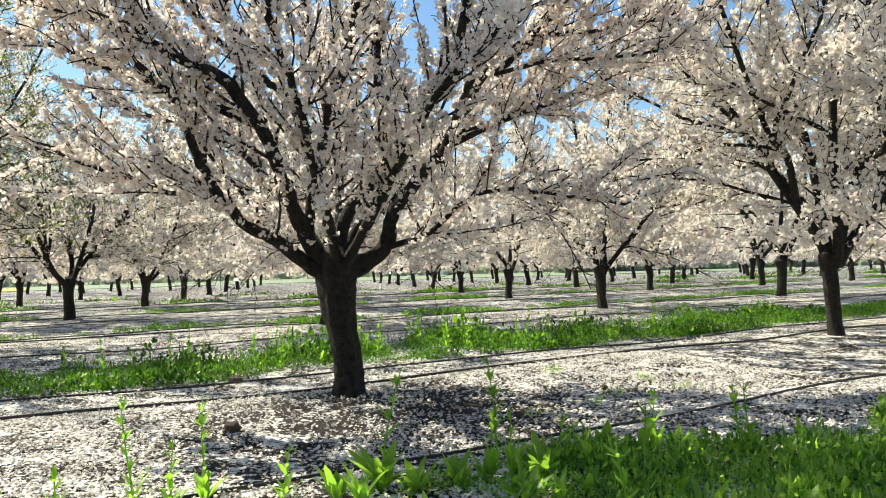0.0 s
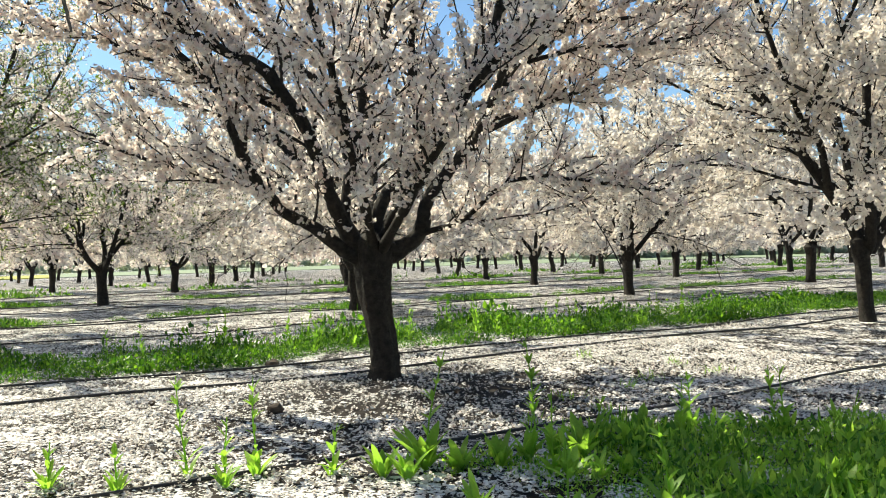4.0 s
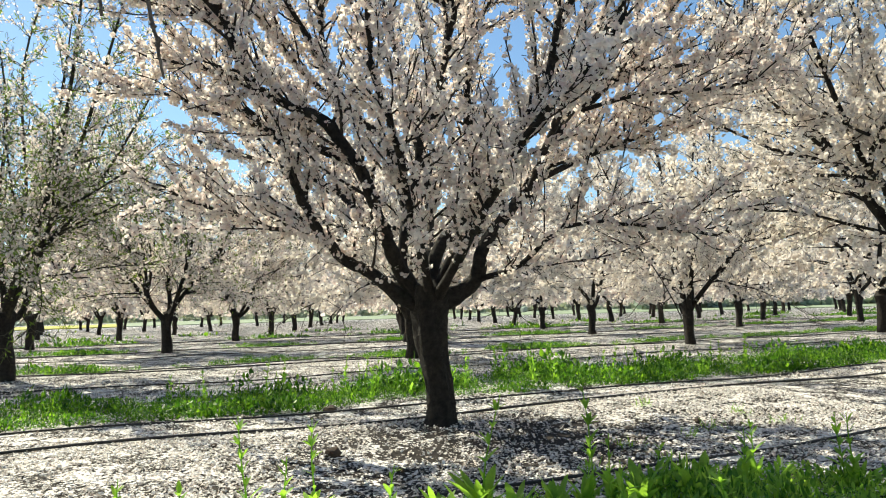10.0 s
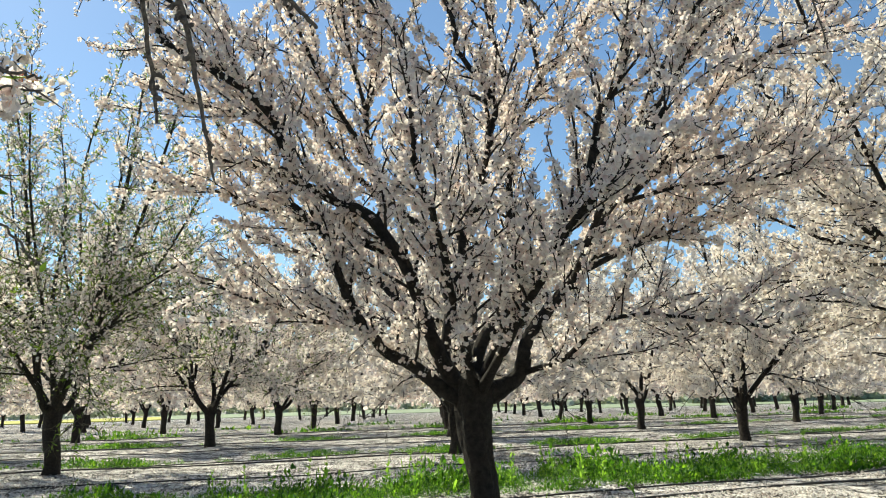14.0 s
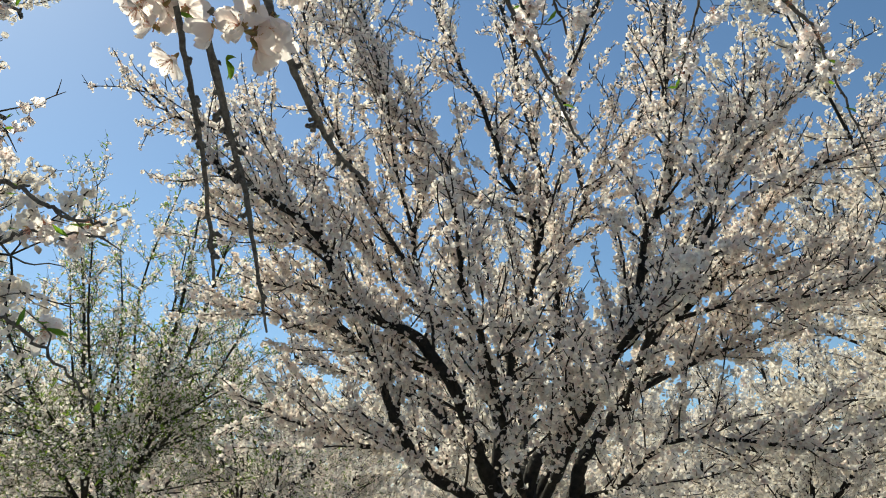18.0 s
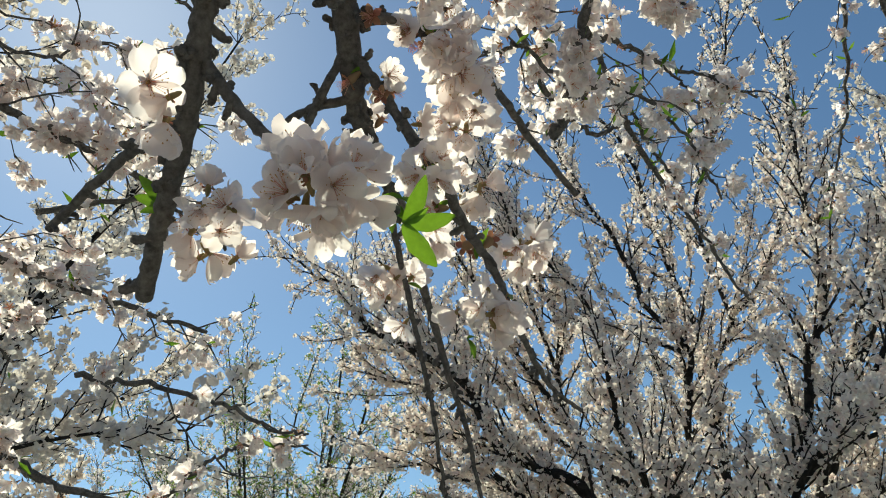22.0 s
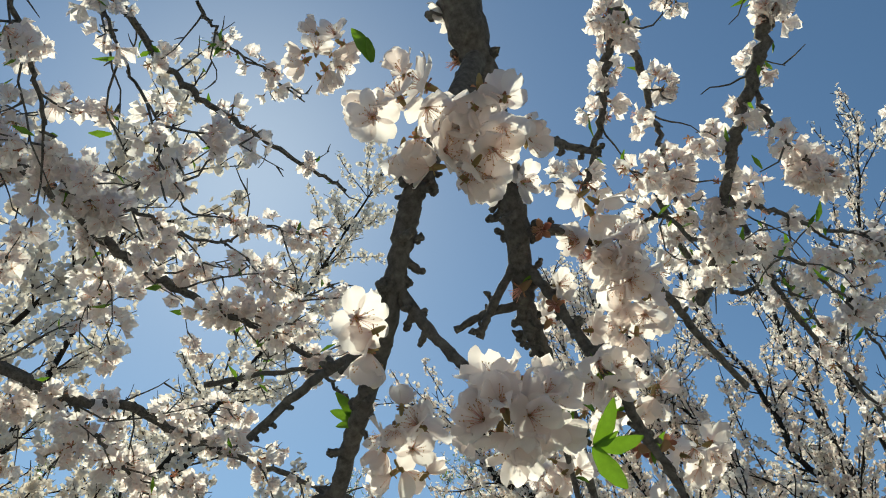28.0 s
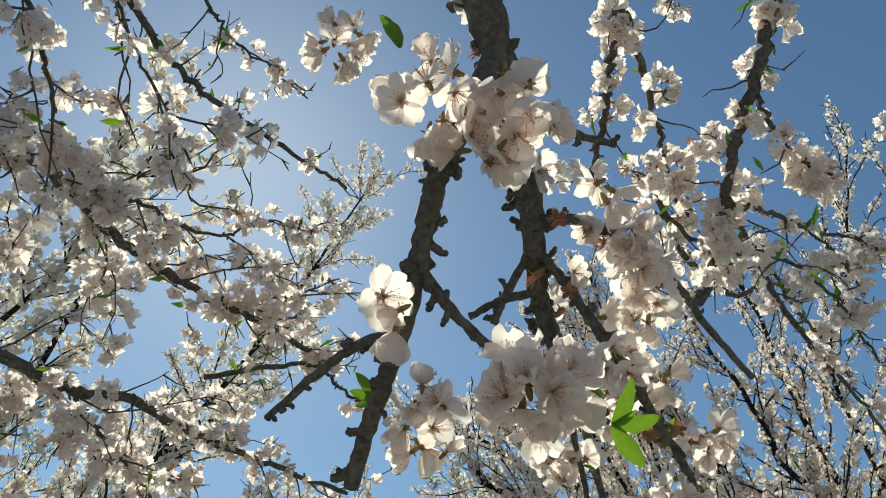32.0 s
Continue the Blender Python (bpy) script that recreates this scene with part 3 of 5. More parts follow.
def weed_strip(name, s0, s1, n0, n1, density, length, seed, label, height=0.10, edge=0.35, clump=1.0, bare=-0.35, mat=None, slant=0.0):
    """A band of low weeds: many leaves, thick in clumps and thin at the edges."""
    rng = np.random.default_rng(seed)
    count = int(abs(s1 - s0) * abs(n1 - n0) * density)
    s, n = rng.uniform(s0, s1, count), rng.uniform(n0, n1, count)
    x, y = strip_point(s, n)
    patch = np.array([noise.noise((a * clump, b * clump, 11.0)) + 0.5 * noise.noise((a * 3.1, b * 3.1, 2.0)) for a, b in zip(x, y)])
    rim = np.minimum(np.minimum(n - n0, 0.5 * (s - s0)), n1 - slant * np.clip(s - 2.8, 0, 3) - n) / edge
    k = (rim > 0) & (patch > bare + 0.8 * np.clip(1 - rim, 0, 1) - rng.uniform(0, 0.25, count))
    x, y, patch = x[k], y[k], patch[k]
    c = len(x)
    tall = np.clip(0.6 + 0.9 * patch, 0.3, 1.25)
    p = np.stack([x, y, ground_z(x, y) + rng.uniform(0, 1, c) ** 1.5 * height * tall], -1)
    # leaves lean outwards from upright
    az, tilt = rng.uniform(0, 2 * np.pi, c), rng.uniform(0.35, 1.6, c)
    yv = np.stack([np.cos(az) * np.sin(tilt), np.sin(az) * np.sin(tilt), np.cos(tilt)], -1)
    xv = np.stack([-np.sin(az), np.cos(az), np.zeros(c)], -1)
    rot = np.stack([xv, yv, np.cross(xv, yv)], -1)
    size = length * tall * rng.uniform(0.5, 1.35, c)
    kind, vs, qs, top, base = rng.uniform(0, 1, c), [], [], 0.0, 0
    for template, share in LEAF_KINDS:
        k = (kind >= top) & (kind < top + share)
        top += share
        v, q, _ = scatter(*template[:2], np.zeros(len(template[1]), int), p[k], rot[k], size[k])
        vs.append(v)
        qs.append(q + base)
        base += len(v)
    tagged(new(name, mesh_np(name, np.concatenate(vs), np.concatenate(qs), [mat or WEED], smooth=True)), label, "weeds", kind="stuff")


weed_strip("weed_strip", -7, 20, 7.45, 9.3, 2900, 0.058, 21, "green band of low weeds between the tree rows", 0.15)
weed_strip("weed_strip", 1.0, 12, 8.3, 9.4, 620, 0.085, 22, "taller leafy weeds in the green band", 0.28)
weed_strip("weed_strip", -16, 26, 14.4, 15.9, 1100, 0.06, 23, "green band of patchy weeds farther back", 0.10, 0.9, 0.6, -0.15)
weed_strip("weed_strip", -24, 40, 21.9, 23.6, 620, 0.075, 24, "distant green band of patchy weeds", 0.09, 1.2, 0.4, -0.15)
weed_strip("weed_strip", -34, 56, 29.4, 31.4, 130, 0.15, 25, "distant green band of patchy weeds", 0.1, 1.4, 0.3, -0.15)
weed_strip("weed_strip", -44, 70, 37.0, 39.0, 40, 0.22, 26, "distant green band of patchy weeds", 0.1, 1.4, 0.3, -0.15)
weed_strip("weed_strip", 1.75, 9.5, 1.5, 3.55, 4600, 0.064, 27, "thick low weeds in the sunny near band", 0.13, 0.3, 1.0, -0.55, WEED_SUN_TINT, 0.20)
weed_strip("weed_strip", 2.4, 9.5, 1.7, 3.1, 1500, 0.050, 29, "taller mixed weeds in the sunny near band", 0.16, 0.5, 1.6, -0.35, WEED_SUN_TINT, 0.18)
weed_strip("weed_strip", -4, 0.8, 1.2, 3.1, 300, 0.05, 28, "thin low weeds among petals", 0.08)

big_leaf = [mesh_np("leaf", *leaf_template(L, W, 9, c, 0.13)[:2], [WEED_SUN_TINT], smooth=True) for L, W, c in ((0.13, 0.042, 0.15), (0.16, 0.046, 0.3), (0.10, 0.032, 0.2), (0.18, 0.036, 0.4))]


def weed_plant(x, y, leaves, size, stem, seed, label):
    """A leafy weed: leaves in a rosette, and a leafy flowering stem on some."""
    rng = np.random.default_rng(seed)
    z = float(ground_z(x, y))
    t = thing("weed_plant", pose(x, y, z), label, "weed", "near weeds")
    leaves = int(leaves * 1.5)
    for k in range(leaves):
        me = big_leaf[int(rng.integers(0, 4))]
        ob = part("leaf", me, t)
        ob.matrix_local = Matrix.Rotation(k * 2.4 + rng.uniform(-0.3, 0.3), 4, "Z") @ pose(0, 0.012, 0, rng.uniform(52, 90), rng.uniform(-12, 12)) @ Matrix.Scale(size * rng.uniform(0.5, 1.2), 4)
    if stem:
        line = bend(rng, (0, 0, 0), (rng.normal(0, 0.1), rng.normal(0, 0.1), 1), stem, 8, 0.05, 0.05)
        v, q = tube(line, np.linspace(0.005, 0.002, 8), 6)
        part("stem", mesh_np("stem", v, q, [WEED_SUN_TINT], smooth=True), t)
        for k in range(int(stem / 0.022)):
            f = rng.uniform(0.15, 1.0)
            p = line[int(f * 7)]
            ob = part("leaf", big_leaf[2], t)
            ob.matrix_local = Matrix.Translation(p) @ Matrix.Rotation(k * 2.4, 4, "Z") @ pose(0, 0.003, 0, rng.uniform(30, 75)) @ Matrix.Scale((1.1 - 0.55 * f) * rng.uniform(0.5, 1.05), 4)
    return t


for k, (x, y, leaves, size, stem, label) in enumerate([
        (0.20, 4.02, 15, 1.25, 0.52, "tall broad-leaved green weed with an upright leafy stem"), (0.02, 3.92, 9, 1.0, 0, "broad-leaved green weed rosette"),
        (-0.52, 4.05, 7, 0.8, 0.42, "slender green weed with a leafy stem"), (-0.82, 4.1, 5, 0.7, 0.45, "thin upright weed stem with sparse leaves"),
        (0.76, 4.45, 4, 0.6, 0.55, "thin upright weed stem with sparse leaves"), (0.52, 4.0, 12, 1.1, 0, "broad-leaved green weed rosette"),
        (-1.35, 3.98, 9, 0.8, 0.2, "small green weed with a short stem"), (-1.05, 3.9, 6, 0.7, 0.2, "small green weed with a short stem"),
        (0.9, 4.1, 14, 1.3, 0, "weed with long upright green leaves"), (1.15, 4.15, 14, 1.35, 0, "weed with long upright green leaves"),
        (0.34, 3.95, 14, 1.2, 0, "weed with long upright green leaves"), (0.12, 3.85, 11, 1.1, 0, "broad-leaved green weed rosette"),
        (0.66, 4.1, 13, 1.1, 0.3, "leafy green weed with an upright stem"), (0.8, 4.2, 11, 1.1, 0, "broad-leaved green weed rosette"),
        (1.02, 4.3, 13, 1.1, 0.25, "leafy green weed in the near band"), (1.3, 4.5, 11, 1.1, 0, "broad-leaved green weed rosette"),
        (-0.62, 3.9, 8, 0.8, 0.3, "slender green weed with a leafy stem"), (1.6, 4.6, 11, 1.1, 0.3, "leafy green weed in the near band"),
        (-0.2, 4.0, 6, 0.7, 0.22, "small green weed with a short stem"), (1.45, 4.35, 12, 1.2, 0.3, "leafy green weed in the near band")]):
    weed_plant(x, y, leaves, 0.85 * size, stem, 60 + k, label)
rng = np.random.default_rng(77)
for k in range(52):
    s = rng.uniform(1.6, 7.0)
    n = rng.uniform(2.0, 3.35 - 0.25 * max(0.0, s - 3.6))
    x, y = strip_point(s, n)
    weed_plant(x, y, int(rng.integers(7, 13)), rng.uniform(0.5, 0.95), float(rng.choice((0, 0, 0.25, 0.36))), 200 + k, "leafy green weed in the near band")
# upright weeds standing in the band behind the main tree
for k in range(52):
    s, n = rng.uniform(1.2, 9.0) if k < 34 else rng.uniform(3.0, 5.5), rng.uniform(8.0, 9.1)
    x, y = strip_point(s, n)
    weed_plant(x, y, int(rng.integers(6, 10)), rng.uniform(0.4, 0.7), float(rng.choice((0.26, 0.36, 0.46))), 300 + k, "upright leafy weed in the green band")

# small pale tufts of grass that come up through the petals
blade = mesh_np("blade", *leaf_template(0.1, 0.007, 4, 0.25)[:2], [WEED_SUN_TINT], smooth=True)
for k, (x, y) in enumerate([(1.68, 7.03), (1.69, 5.89), (1.90, 6.12), (1.19, 5.63), (2.31, 6.68), (2.48, 6.26), (0.85, 4.94), (1.30, 5.13)]):
    rng = np.random.default_rng(400 + k)
    t = thing("grass_tuft", pose(x, y, float(ground_z(x, y))), "small pale green grass tuft among fallen petals", "grass", "grass tufts")
    for _ in range(int(rng.integers(14, 24))):
        ob = part("blade", blade, t)
        ob.matrix_local = pose(rng.normal(0, 0.04), rng.normal(0, 0.04), 0) @ Matrix.Rotation(rng.uniform(0, 6.28), 4, "Z") @ pose(0, 0, 0, rng.uniform(35, 85)) @ Matrix.Scale(rng.uniform(0.4, 1.1), 4)

# ---- the main tree ----
MAIN_LIMBS = [
    (0.075, 0.020, [(-0.127, 6.440, 0.893), (-0.368, 6.340, 1.071), (-0.517, 6.240, 1.200), (-0.716, 6.090, 1.411), (-0.849, 5.940, 1.692), (-0.970, 5.840, 1.975), (-1.227, 5.740, 2.242)]),  # low left
    (0.085, 0.016, [(-0.110, 6.440, 0.932), (-0.251, 6.340, 1.178), (-0.377, 6.190, 1.508), (-0.476, 6.040, 1.872), (-0.708, 5.940, 2.186), (-1.093, 5.840, 2.384), (-1.285, 5.690, 2.783), (-1.613, 5.540, 3.080), (-2.012, 5.440, 3.336)]),  # left main
    (0.060, 0.012, [(-0.175, 6.490, 0.981), (-0.245, 6.590, 1.271), (-0.188, 6.640, 1.743), (-0.109, 6.540, 2.253), (0.028, 6.340, 2.333), (0.108, 6.140, 2.667), (0.153, 5.990, 3.007), (-0.066, 5.940, 3.402), (-0.138, 5.940, 3.776), (-0.318, 5.940, 4.270)]),  # left rise
    (0.022, 0.008, [(0.153, 5.990, 3.007), (-0.037, 6.040, 3.149), (-0.290, 6.140, 3.405), (-0.647, 6.240, 3.921), (-1.225, 6.340, 4.588)]),  # inner left
    (0.075, 0.012, [(-0.031, 6.440, 0.977), (0.024, 6.540, 1.302), (0.164, 6.690, 1.563), (0.314, 6.790, 1.879), (0.287, 6.790, 2.199), (0.267, 6.740, 2.609), (0.261, 6.640, 3.057), (0.262, 6.540, 3.558), (0.129, 6.440, 4.178), (0.068, 6.440, 4.766)]),  # centre rise
    (0.028, 0.008, [(0.274, 6.740, 2.751), (0.380, 6.740, 3.086), (0.609, 6.740, 3.422), (0.866, 6.740, 3.764), (1.251, 6.740, 4.427)]),  # centre right
    (0.070, 0.012, [(0.010, 6.440, 0.976), (0.163, 6.240, 1.271), (0.387, 6.040, 1.565), (0.469, 5.840, 1.840), (0.625, 5.690, 2.128), (0.698, 5.590, 2.271), (0.818, 5.440, 2.640), (1.008, 5.240, 3.127), (1.047, 5.140, 3.547)]),  # right rise
    (0.090, 0.014, [(0.076, 6.440, 0.927), (0.300, 6.490, 1.069), (0.398, 6.540, 1.291), (0.655, 6.640, 1.584), (0.882, 6.740, 1.894), (1.212, 6.740, 2.424), (1.481, 6.740, 2.692), (1.961, 6.740, 3.219), (2.198, 6.740, 3.679)]),  # right main
    (0.026, 0.008, [(0.609, 6.740, 3.422), (0.495, 6.640, 4.359), (0.670, 6.440, 4.768), (0.791, 6.240, 5.070)]),  # spire
    (0.030, 0.008, [(0.342, 6.490, 1.088), (0.628, 6.240, 1.169), (0.886, 6.040, 1.358), (1.147, 5.840, 1.376), (1.483, 5.640, 1.358), (1.812, 5.540, 1.287)]),  # right low
    (0.050, 0.010, [(0.756, 6.690, 1.738), (0.931, 6.440, 2.186), (1.068, 6.240, 2.433), (1.268, 6.040, 2.790), (1.510, 5.940, 3.214), (1.731, 5.840, 3.639)]),  # right lift
    (0.035, 0.008, [(1.212, 6.740, 2.424), (1.595, 6.740, 2.724), (2.043, 6.740, 2.796), (2.538, 6.740, 2.898), (2.979, 6.740, 2.946)]),  # right flat
    (0.022, 0.008, [(0.954, 6.740, 1.981), (1.307, 6.940, 2.118), (1.566, 7.040, 2.254), (1.651, 7.090, 2.444), (1.814, 7.140, 2.646)]),  # elbow
    (0.050, 0.012, [(-0.200, 6.640, 1.656), (-0.367, 6.740, 2.215), (-0.614, 6.740, 2.413), (-0.757, 6.690, 2.643), (-0.841, 6.640, 2.873), (-0.833, 6.540, 3.227), (-0.815, 6.440, 3.680), (-1.027, 6.440, 4.260)]),  # crotch
    (0.035, 0.010, [(-0.659, 6.740, 2.462), (-1.031, 6.740, 2.816), (-1.296, 6.740, 3.177), (-1.801, 6.740, 3.828), (-2.333, 6.740, 4.408)]),  # left top
    (0.030, 0.008, [(1.481, 6.740, 2.692), (1.878, 6.640, 3.113), (2.190, 6.540, 3.391), (2.525, 6.440, 3.565), (2.801, 6.440, 3.692)]),  # right spray
    (0.028, 0.008, [(1.268, 6.040, 2.790), (1.598, 5.940, 3.297), (1.888, 5.840, 3.628), (2.203, 5.840, 3.922)]),  # right spray top
    (0.024, 0.008, [(-1.285, 5.690, 2.783), (-1.625, 5.790, 2.944), (-1.940, 5.840, 3.024), (-2.222, 5.940, 3.145)]),  # left spray
    (0.030, 0.008, [(-0.716, 6.090, 1.411), (-0.944, 6.140, 1.478), (-1.188, 6.140, 1.501), (-1.676, 6.240, 1.658), (-2.025, 6.240, 1.838)]),  # left low spray
    (0.030, 0.008, [(-0.476, 6.040, 1.872), (-0.987, 6.140, 2.117), (-1.553, 6.340, 2.381), (-2.043, 6.440, 2.588), (-2.459, 6.540, 2.706)]),  # left mid spray
    (0.025, 0.008, [(-1.093, 5.840, 2.384), (-1.533, 5.940, 2.580), (-1.997, 6.040, 2.720)]),  # left outer spray
    (0.035, 0.008, [(0.882, 6.740, 1.894), (1.398, 6.940, 2.137), (1.968, 7.140, 2.370), (2.488, 7.240, 2.592), (2.968, 7.340, 2.747)]),  # right mid spray
    (0.025, 0.008, [(1.212, 6.740, 2.424), (1.626, 6.440, 2.462), (2.015, 6.240, 2.431), (2.378, 6.140, 2.469)]),  # right outer spray
    (0.027, 0.008, [(-1.285, 5.690, 2.783), (-1.520, 5.790, 2.960), (-1.740, 5.840, 3.380), (-2.090, 5.760, 3.720), (-2.560, 5.650, 3.930)]),  # left outer rise
    (0.027, 0.008, [(-0.841, 6.640, 2.873), (-1.100, 6.350, 3.300), (-1.340, 6.060, 3.820), (-1.530, 5.860, 4.330)]),  # left upper rise
    (0.022, 0.008, [(-0.833, 6.540, 3.227), (-0.920, 6.300, 3.630), (-1.000, 6.120, 4.320)]),  # left inner rise
    (0.060, 0.012, [(-0.134, 6.540, 1.021), (-0.470, 7.240, 1.500), (-0.984, 7.840, 2.037), (-1.610, 8.240, 2.346), (-2.437, 8.640, 2.694)]),  # back left
    (0.060, 0.012, [(-0.030, 6.540, 1.018), (-0.038, 7.340, 1.686), (-0.175, 7.940, 2.566), (-0.337, 8.340, 3.382), (-0.454, 8.540, 3.963)]),  # back centre
    (0.050, 0.012, [(-0.029, 6.340, 0.976), (-0.095, 5.740, 1.363), (-0.200, 5.240, 1.760), (-0.292, 4.840, 2.145), (-0.326, 4.640, 2.646)]),  # front
    (0.050, 0.012, [(0.031, 6.340, 0.975), (0.264, 5.640, 1.343), (0.516, 5.040, 1.696), (0.763, 4.640, 1.976), (1.018, 4.440, 2.328)]),  # front right
]


def main_tree():
    rng = np.random.default_rng(8)
    home = Matrix.Translation(ORIGIN)
    back = np.array(ORIGIN)
    t = thing("almond_tree", home, "large almond tree in full white blossom with a dark forked trunk", "tree", "orchard trees")
    part("trunk", trunk_mesh("trunk", rng, 1.02, 0.128, 0.092, 0.172, (-0.02, 0.0), 32, 36), t, "dark furrowed trunk with a flared foot").location.x = -0.025
    spec = dict(branch=1.0, up=0.25, lift=0.06, twig=0.10, twig_gap=0.065, gap=0.072, open=(20, 58), thick=0.26)
    for r0, r1, ctrl in MAIN_LIMBS:
        line = smooth_line(np.array(ctrl) - back, 6)
        if line[-1][2] > 3.3:
            line = np.vstack([line, bend(rng, line[-1], line[-1] - line[-4] + (0, 0, 0.1), rng.uniform(0.75, 1.25) * (1.0 if np.hypot(*line[-1][:2]) < 1.7 else 0.3), 8, 0.08, 0.05)[1:]])
        n = len(line)
        # limbs are crooked: they shift a little at each old pruning cut
        kink = np.cumsum(rng.normal(0, 0.010, (n, 3)), axis=0)
        line = line + (kink - np.linspace(0, 1, n)[:, None] * kink[-1]) * np.clip((np.arange(n) - 4) / 10.0, 0, 1)[:, None]
        rad = (0.86 * r0 + (1.1 * r1 - 0.86 * r0) * np.linspace(0, 1, n) ** 0.55) * (1 + 0.07 * np.sin(np.arange(n) * 1.7 + r0 * 900) + rng.normal(0, 0.05, n))
        limb = part("limb", mesh_np("limb", *tube(line, rad, 10), [BARK], smooth=True), t)
        lines, sites = [], []
        clothe(rng, line, r0, r1, spec, lines, sites, 0.22 if r0 > 0.045 else 0.10)
        part("twig_spray", wood_mesh("twig_spray", lines, (8, 5, 3), TWIG), limb, "fine dark twigs", "stuff")
        p, w = flower_places(rng, sites, 0.060, 0.012)
        spur, out = flower_places(rng, [(line[max(3, int((0.11 if r0 > 0.045 else 0.03) * n)):], 1)], 0.034 if r0 > 0.045 else 0.020, 0.6 * r0 + 0.035)
        p, w = bunches(rng, np.vstack([p, spur]), np.vstack([w, out]), 6, 0.026)
        # the crown thins towards the top
        k = (p[:, 2] > 1.08) & (rng.uniform(0, 1, len(p)) < np.clip(1.55 - 0.2 * p[:, 2], 0.52, 1.0))
        p, w = p[k], w[k]
        part("blossom", blossom_mesh("blossom", rng, p, w, FLOWER_OPEN if ctrl[-1][1] < 6.3 else FLOWER_MID, 0.034, [PETAL, CALYX], 0.25), limb, "white blossom with a pink cast", "stuff")


main_tree()

# ---- the rest of the orchard ----
white = "almond tree in full white blossom"
MID = [orchard_tree(s, FLOWER_MID, 0.066, 12000, dict(SPEC, branch=1.2, first=0.08, gap=0.14, twig_gap=0.11, twig=0.2), pet, label=white, spread=0.034, bunch=4, limbs=10, height=6.4, reach=3.85, girth=0.85) for s, pet in ((101, PETAL), (102, PETAL_CREAM))]
CLOSE = orchard_tree(142, FLOWER_MID, 0.047, 26000, dict(SPEC, branch=1.2, gap=0.10, twig_gap=0.09, twig=0.15, up=0.2, lift=0.05, first=0.14), PETAL_CREAM, label=white, spread=0.030, bunch=4, limbs=10, height=6.0, reach=3.5, girth=0.85, stout=0.68)
SPARSE = orchard_tree(131, FLOWER_MID, 0.042, 19000, dict(SPEC, branch=1.05, up=0.06, lift=0.03, gap=0.10, twig_gap=0.08, twig=0.20, open=(25, 65), first=0.12), PETAL, 16000, "almond tree with thin blossom and young green leaves", 12, 2, 0.026, height=6.1, reach=3.0, bark=PALE_TWIG, girth=0.72, limb_bark=OLIVE_BARK)
HALF = orchard_tree(132, FLOWER_MID, 0.052, 11000, dict(SPEC, branch=1.1, first=0.08, gap=0.14, twig_gap=0.11, up=0.12), PETAL, 7000, "almond tree with thinning blossom and first green leaves", 9, 4, 0.034, height=6.0, reach=3.2, girth=0.8)
FAR = [orchard_tree(s, FLOWER_FAR, 0.13, 2200, dict(SPEC, gap=0.36, twig_gap=0.35, branch=1.1, twig=0.45), pet, label=white + ", farther back", limbs=7, spread=0.09, wood=1, bunch=4, height=6.2, reach=3.3) for s, pet in ((111, PETAL), (112, PETAL_CREAM), (113, PETAL))]
FARTHEST = [orchard_tree(s, FLOWER_FAR, 0.23, 700, dict(SPEC, gap=0.6, twig_gap=0.5, branch=1.2, twig=0.5), pet, label=white + ", far off", limbs=5, spread=0.17, wood=1, reach=2.7) for s, pet in ((121, PETAL), (122, PETAL_CREAM))]
used = set()
rng = np.random.default_rng(3)
for j in range(-2, 11):
    for i in range(-12, 13):
        if (i, j) in ((0, 0), (0, -1)):
            continue
        p = site_at(i, j)
        d, a = p.length, math.degrees(math.atan2(p.x, p.y))
        if not (d < 14 or (d < 26 and -80 < a < 50) or (d < 88 and -44 < a < 40)):
            continue
        if (i, j) in ((-1, 1), (-2, 1)):
            src = SPARSE
        elif (i, j) in ((-2, 2), (-1, 2), (-1, 3)):
            src = HALF
        else:
            pick = MID if d < 22 and -85 < a < 60 else FAR if d < 46 else FARTHEST
            src = CLOSE if (i, j) in ((1, 0), (-1, 0)) else pick[int(rng.integers(0, len(pick)))]
        p = {(1, 0): Vector((5.62, 9.38, 0)), (-1, 1): Vector((-6.16, 11.81, 0))}.get((i, j), p)
        m = pose(p.x + rng.normal(0, 0.03), p.y + rng.normal(0, 0.03), 0, 0, 0, rng.uniform(0, 360)) @ Matrix.Scale(rng.uniform(0.92, 1.08), 4)
        if src.name not in used:
            used.add(src.name)
            src.matrix_basis = m
        else:
            copy_thing(src, m)

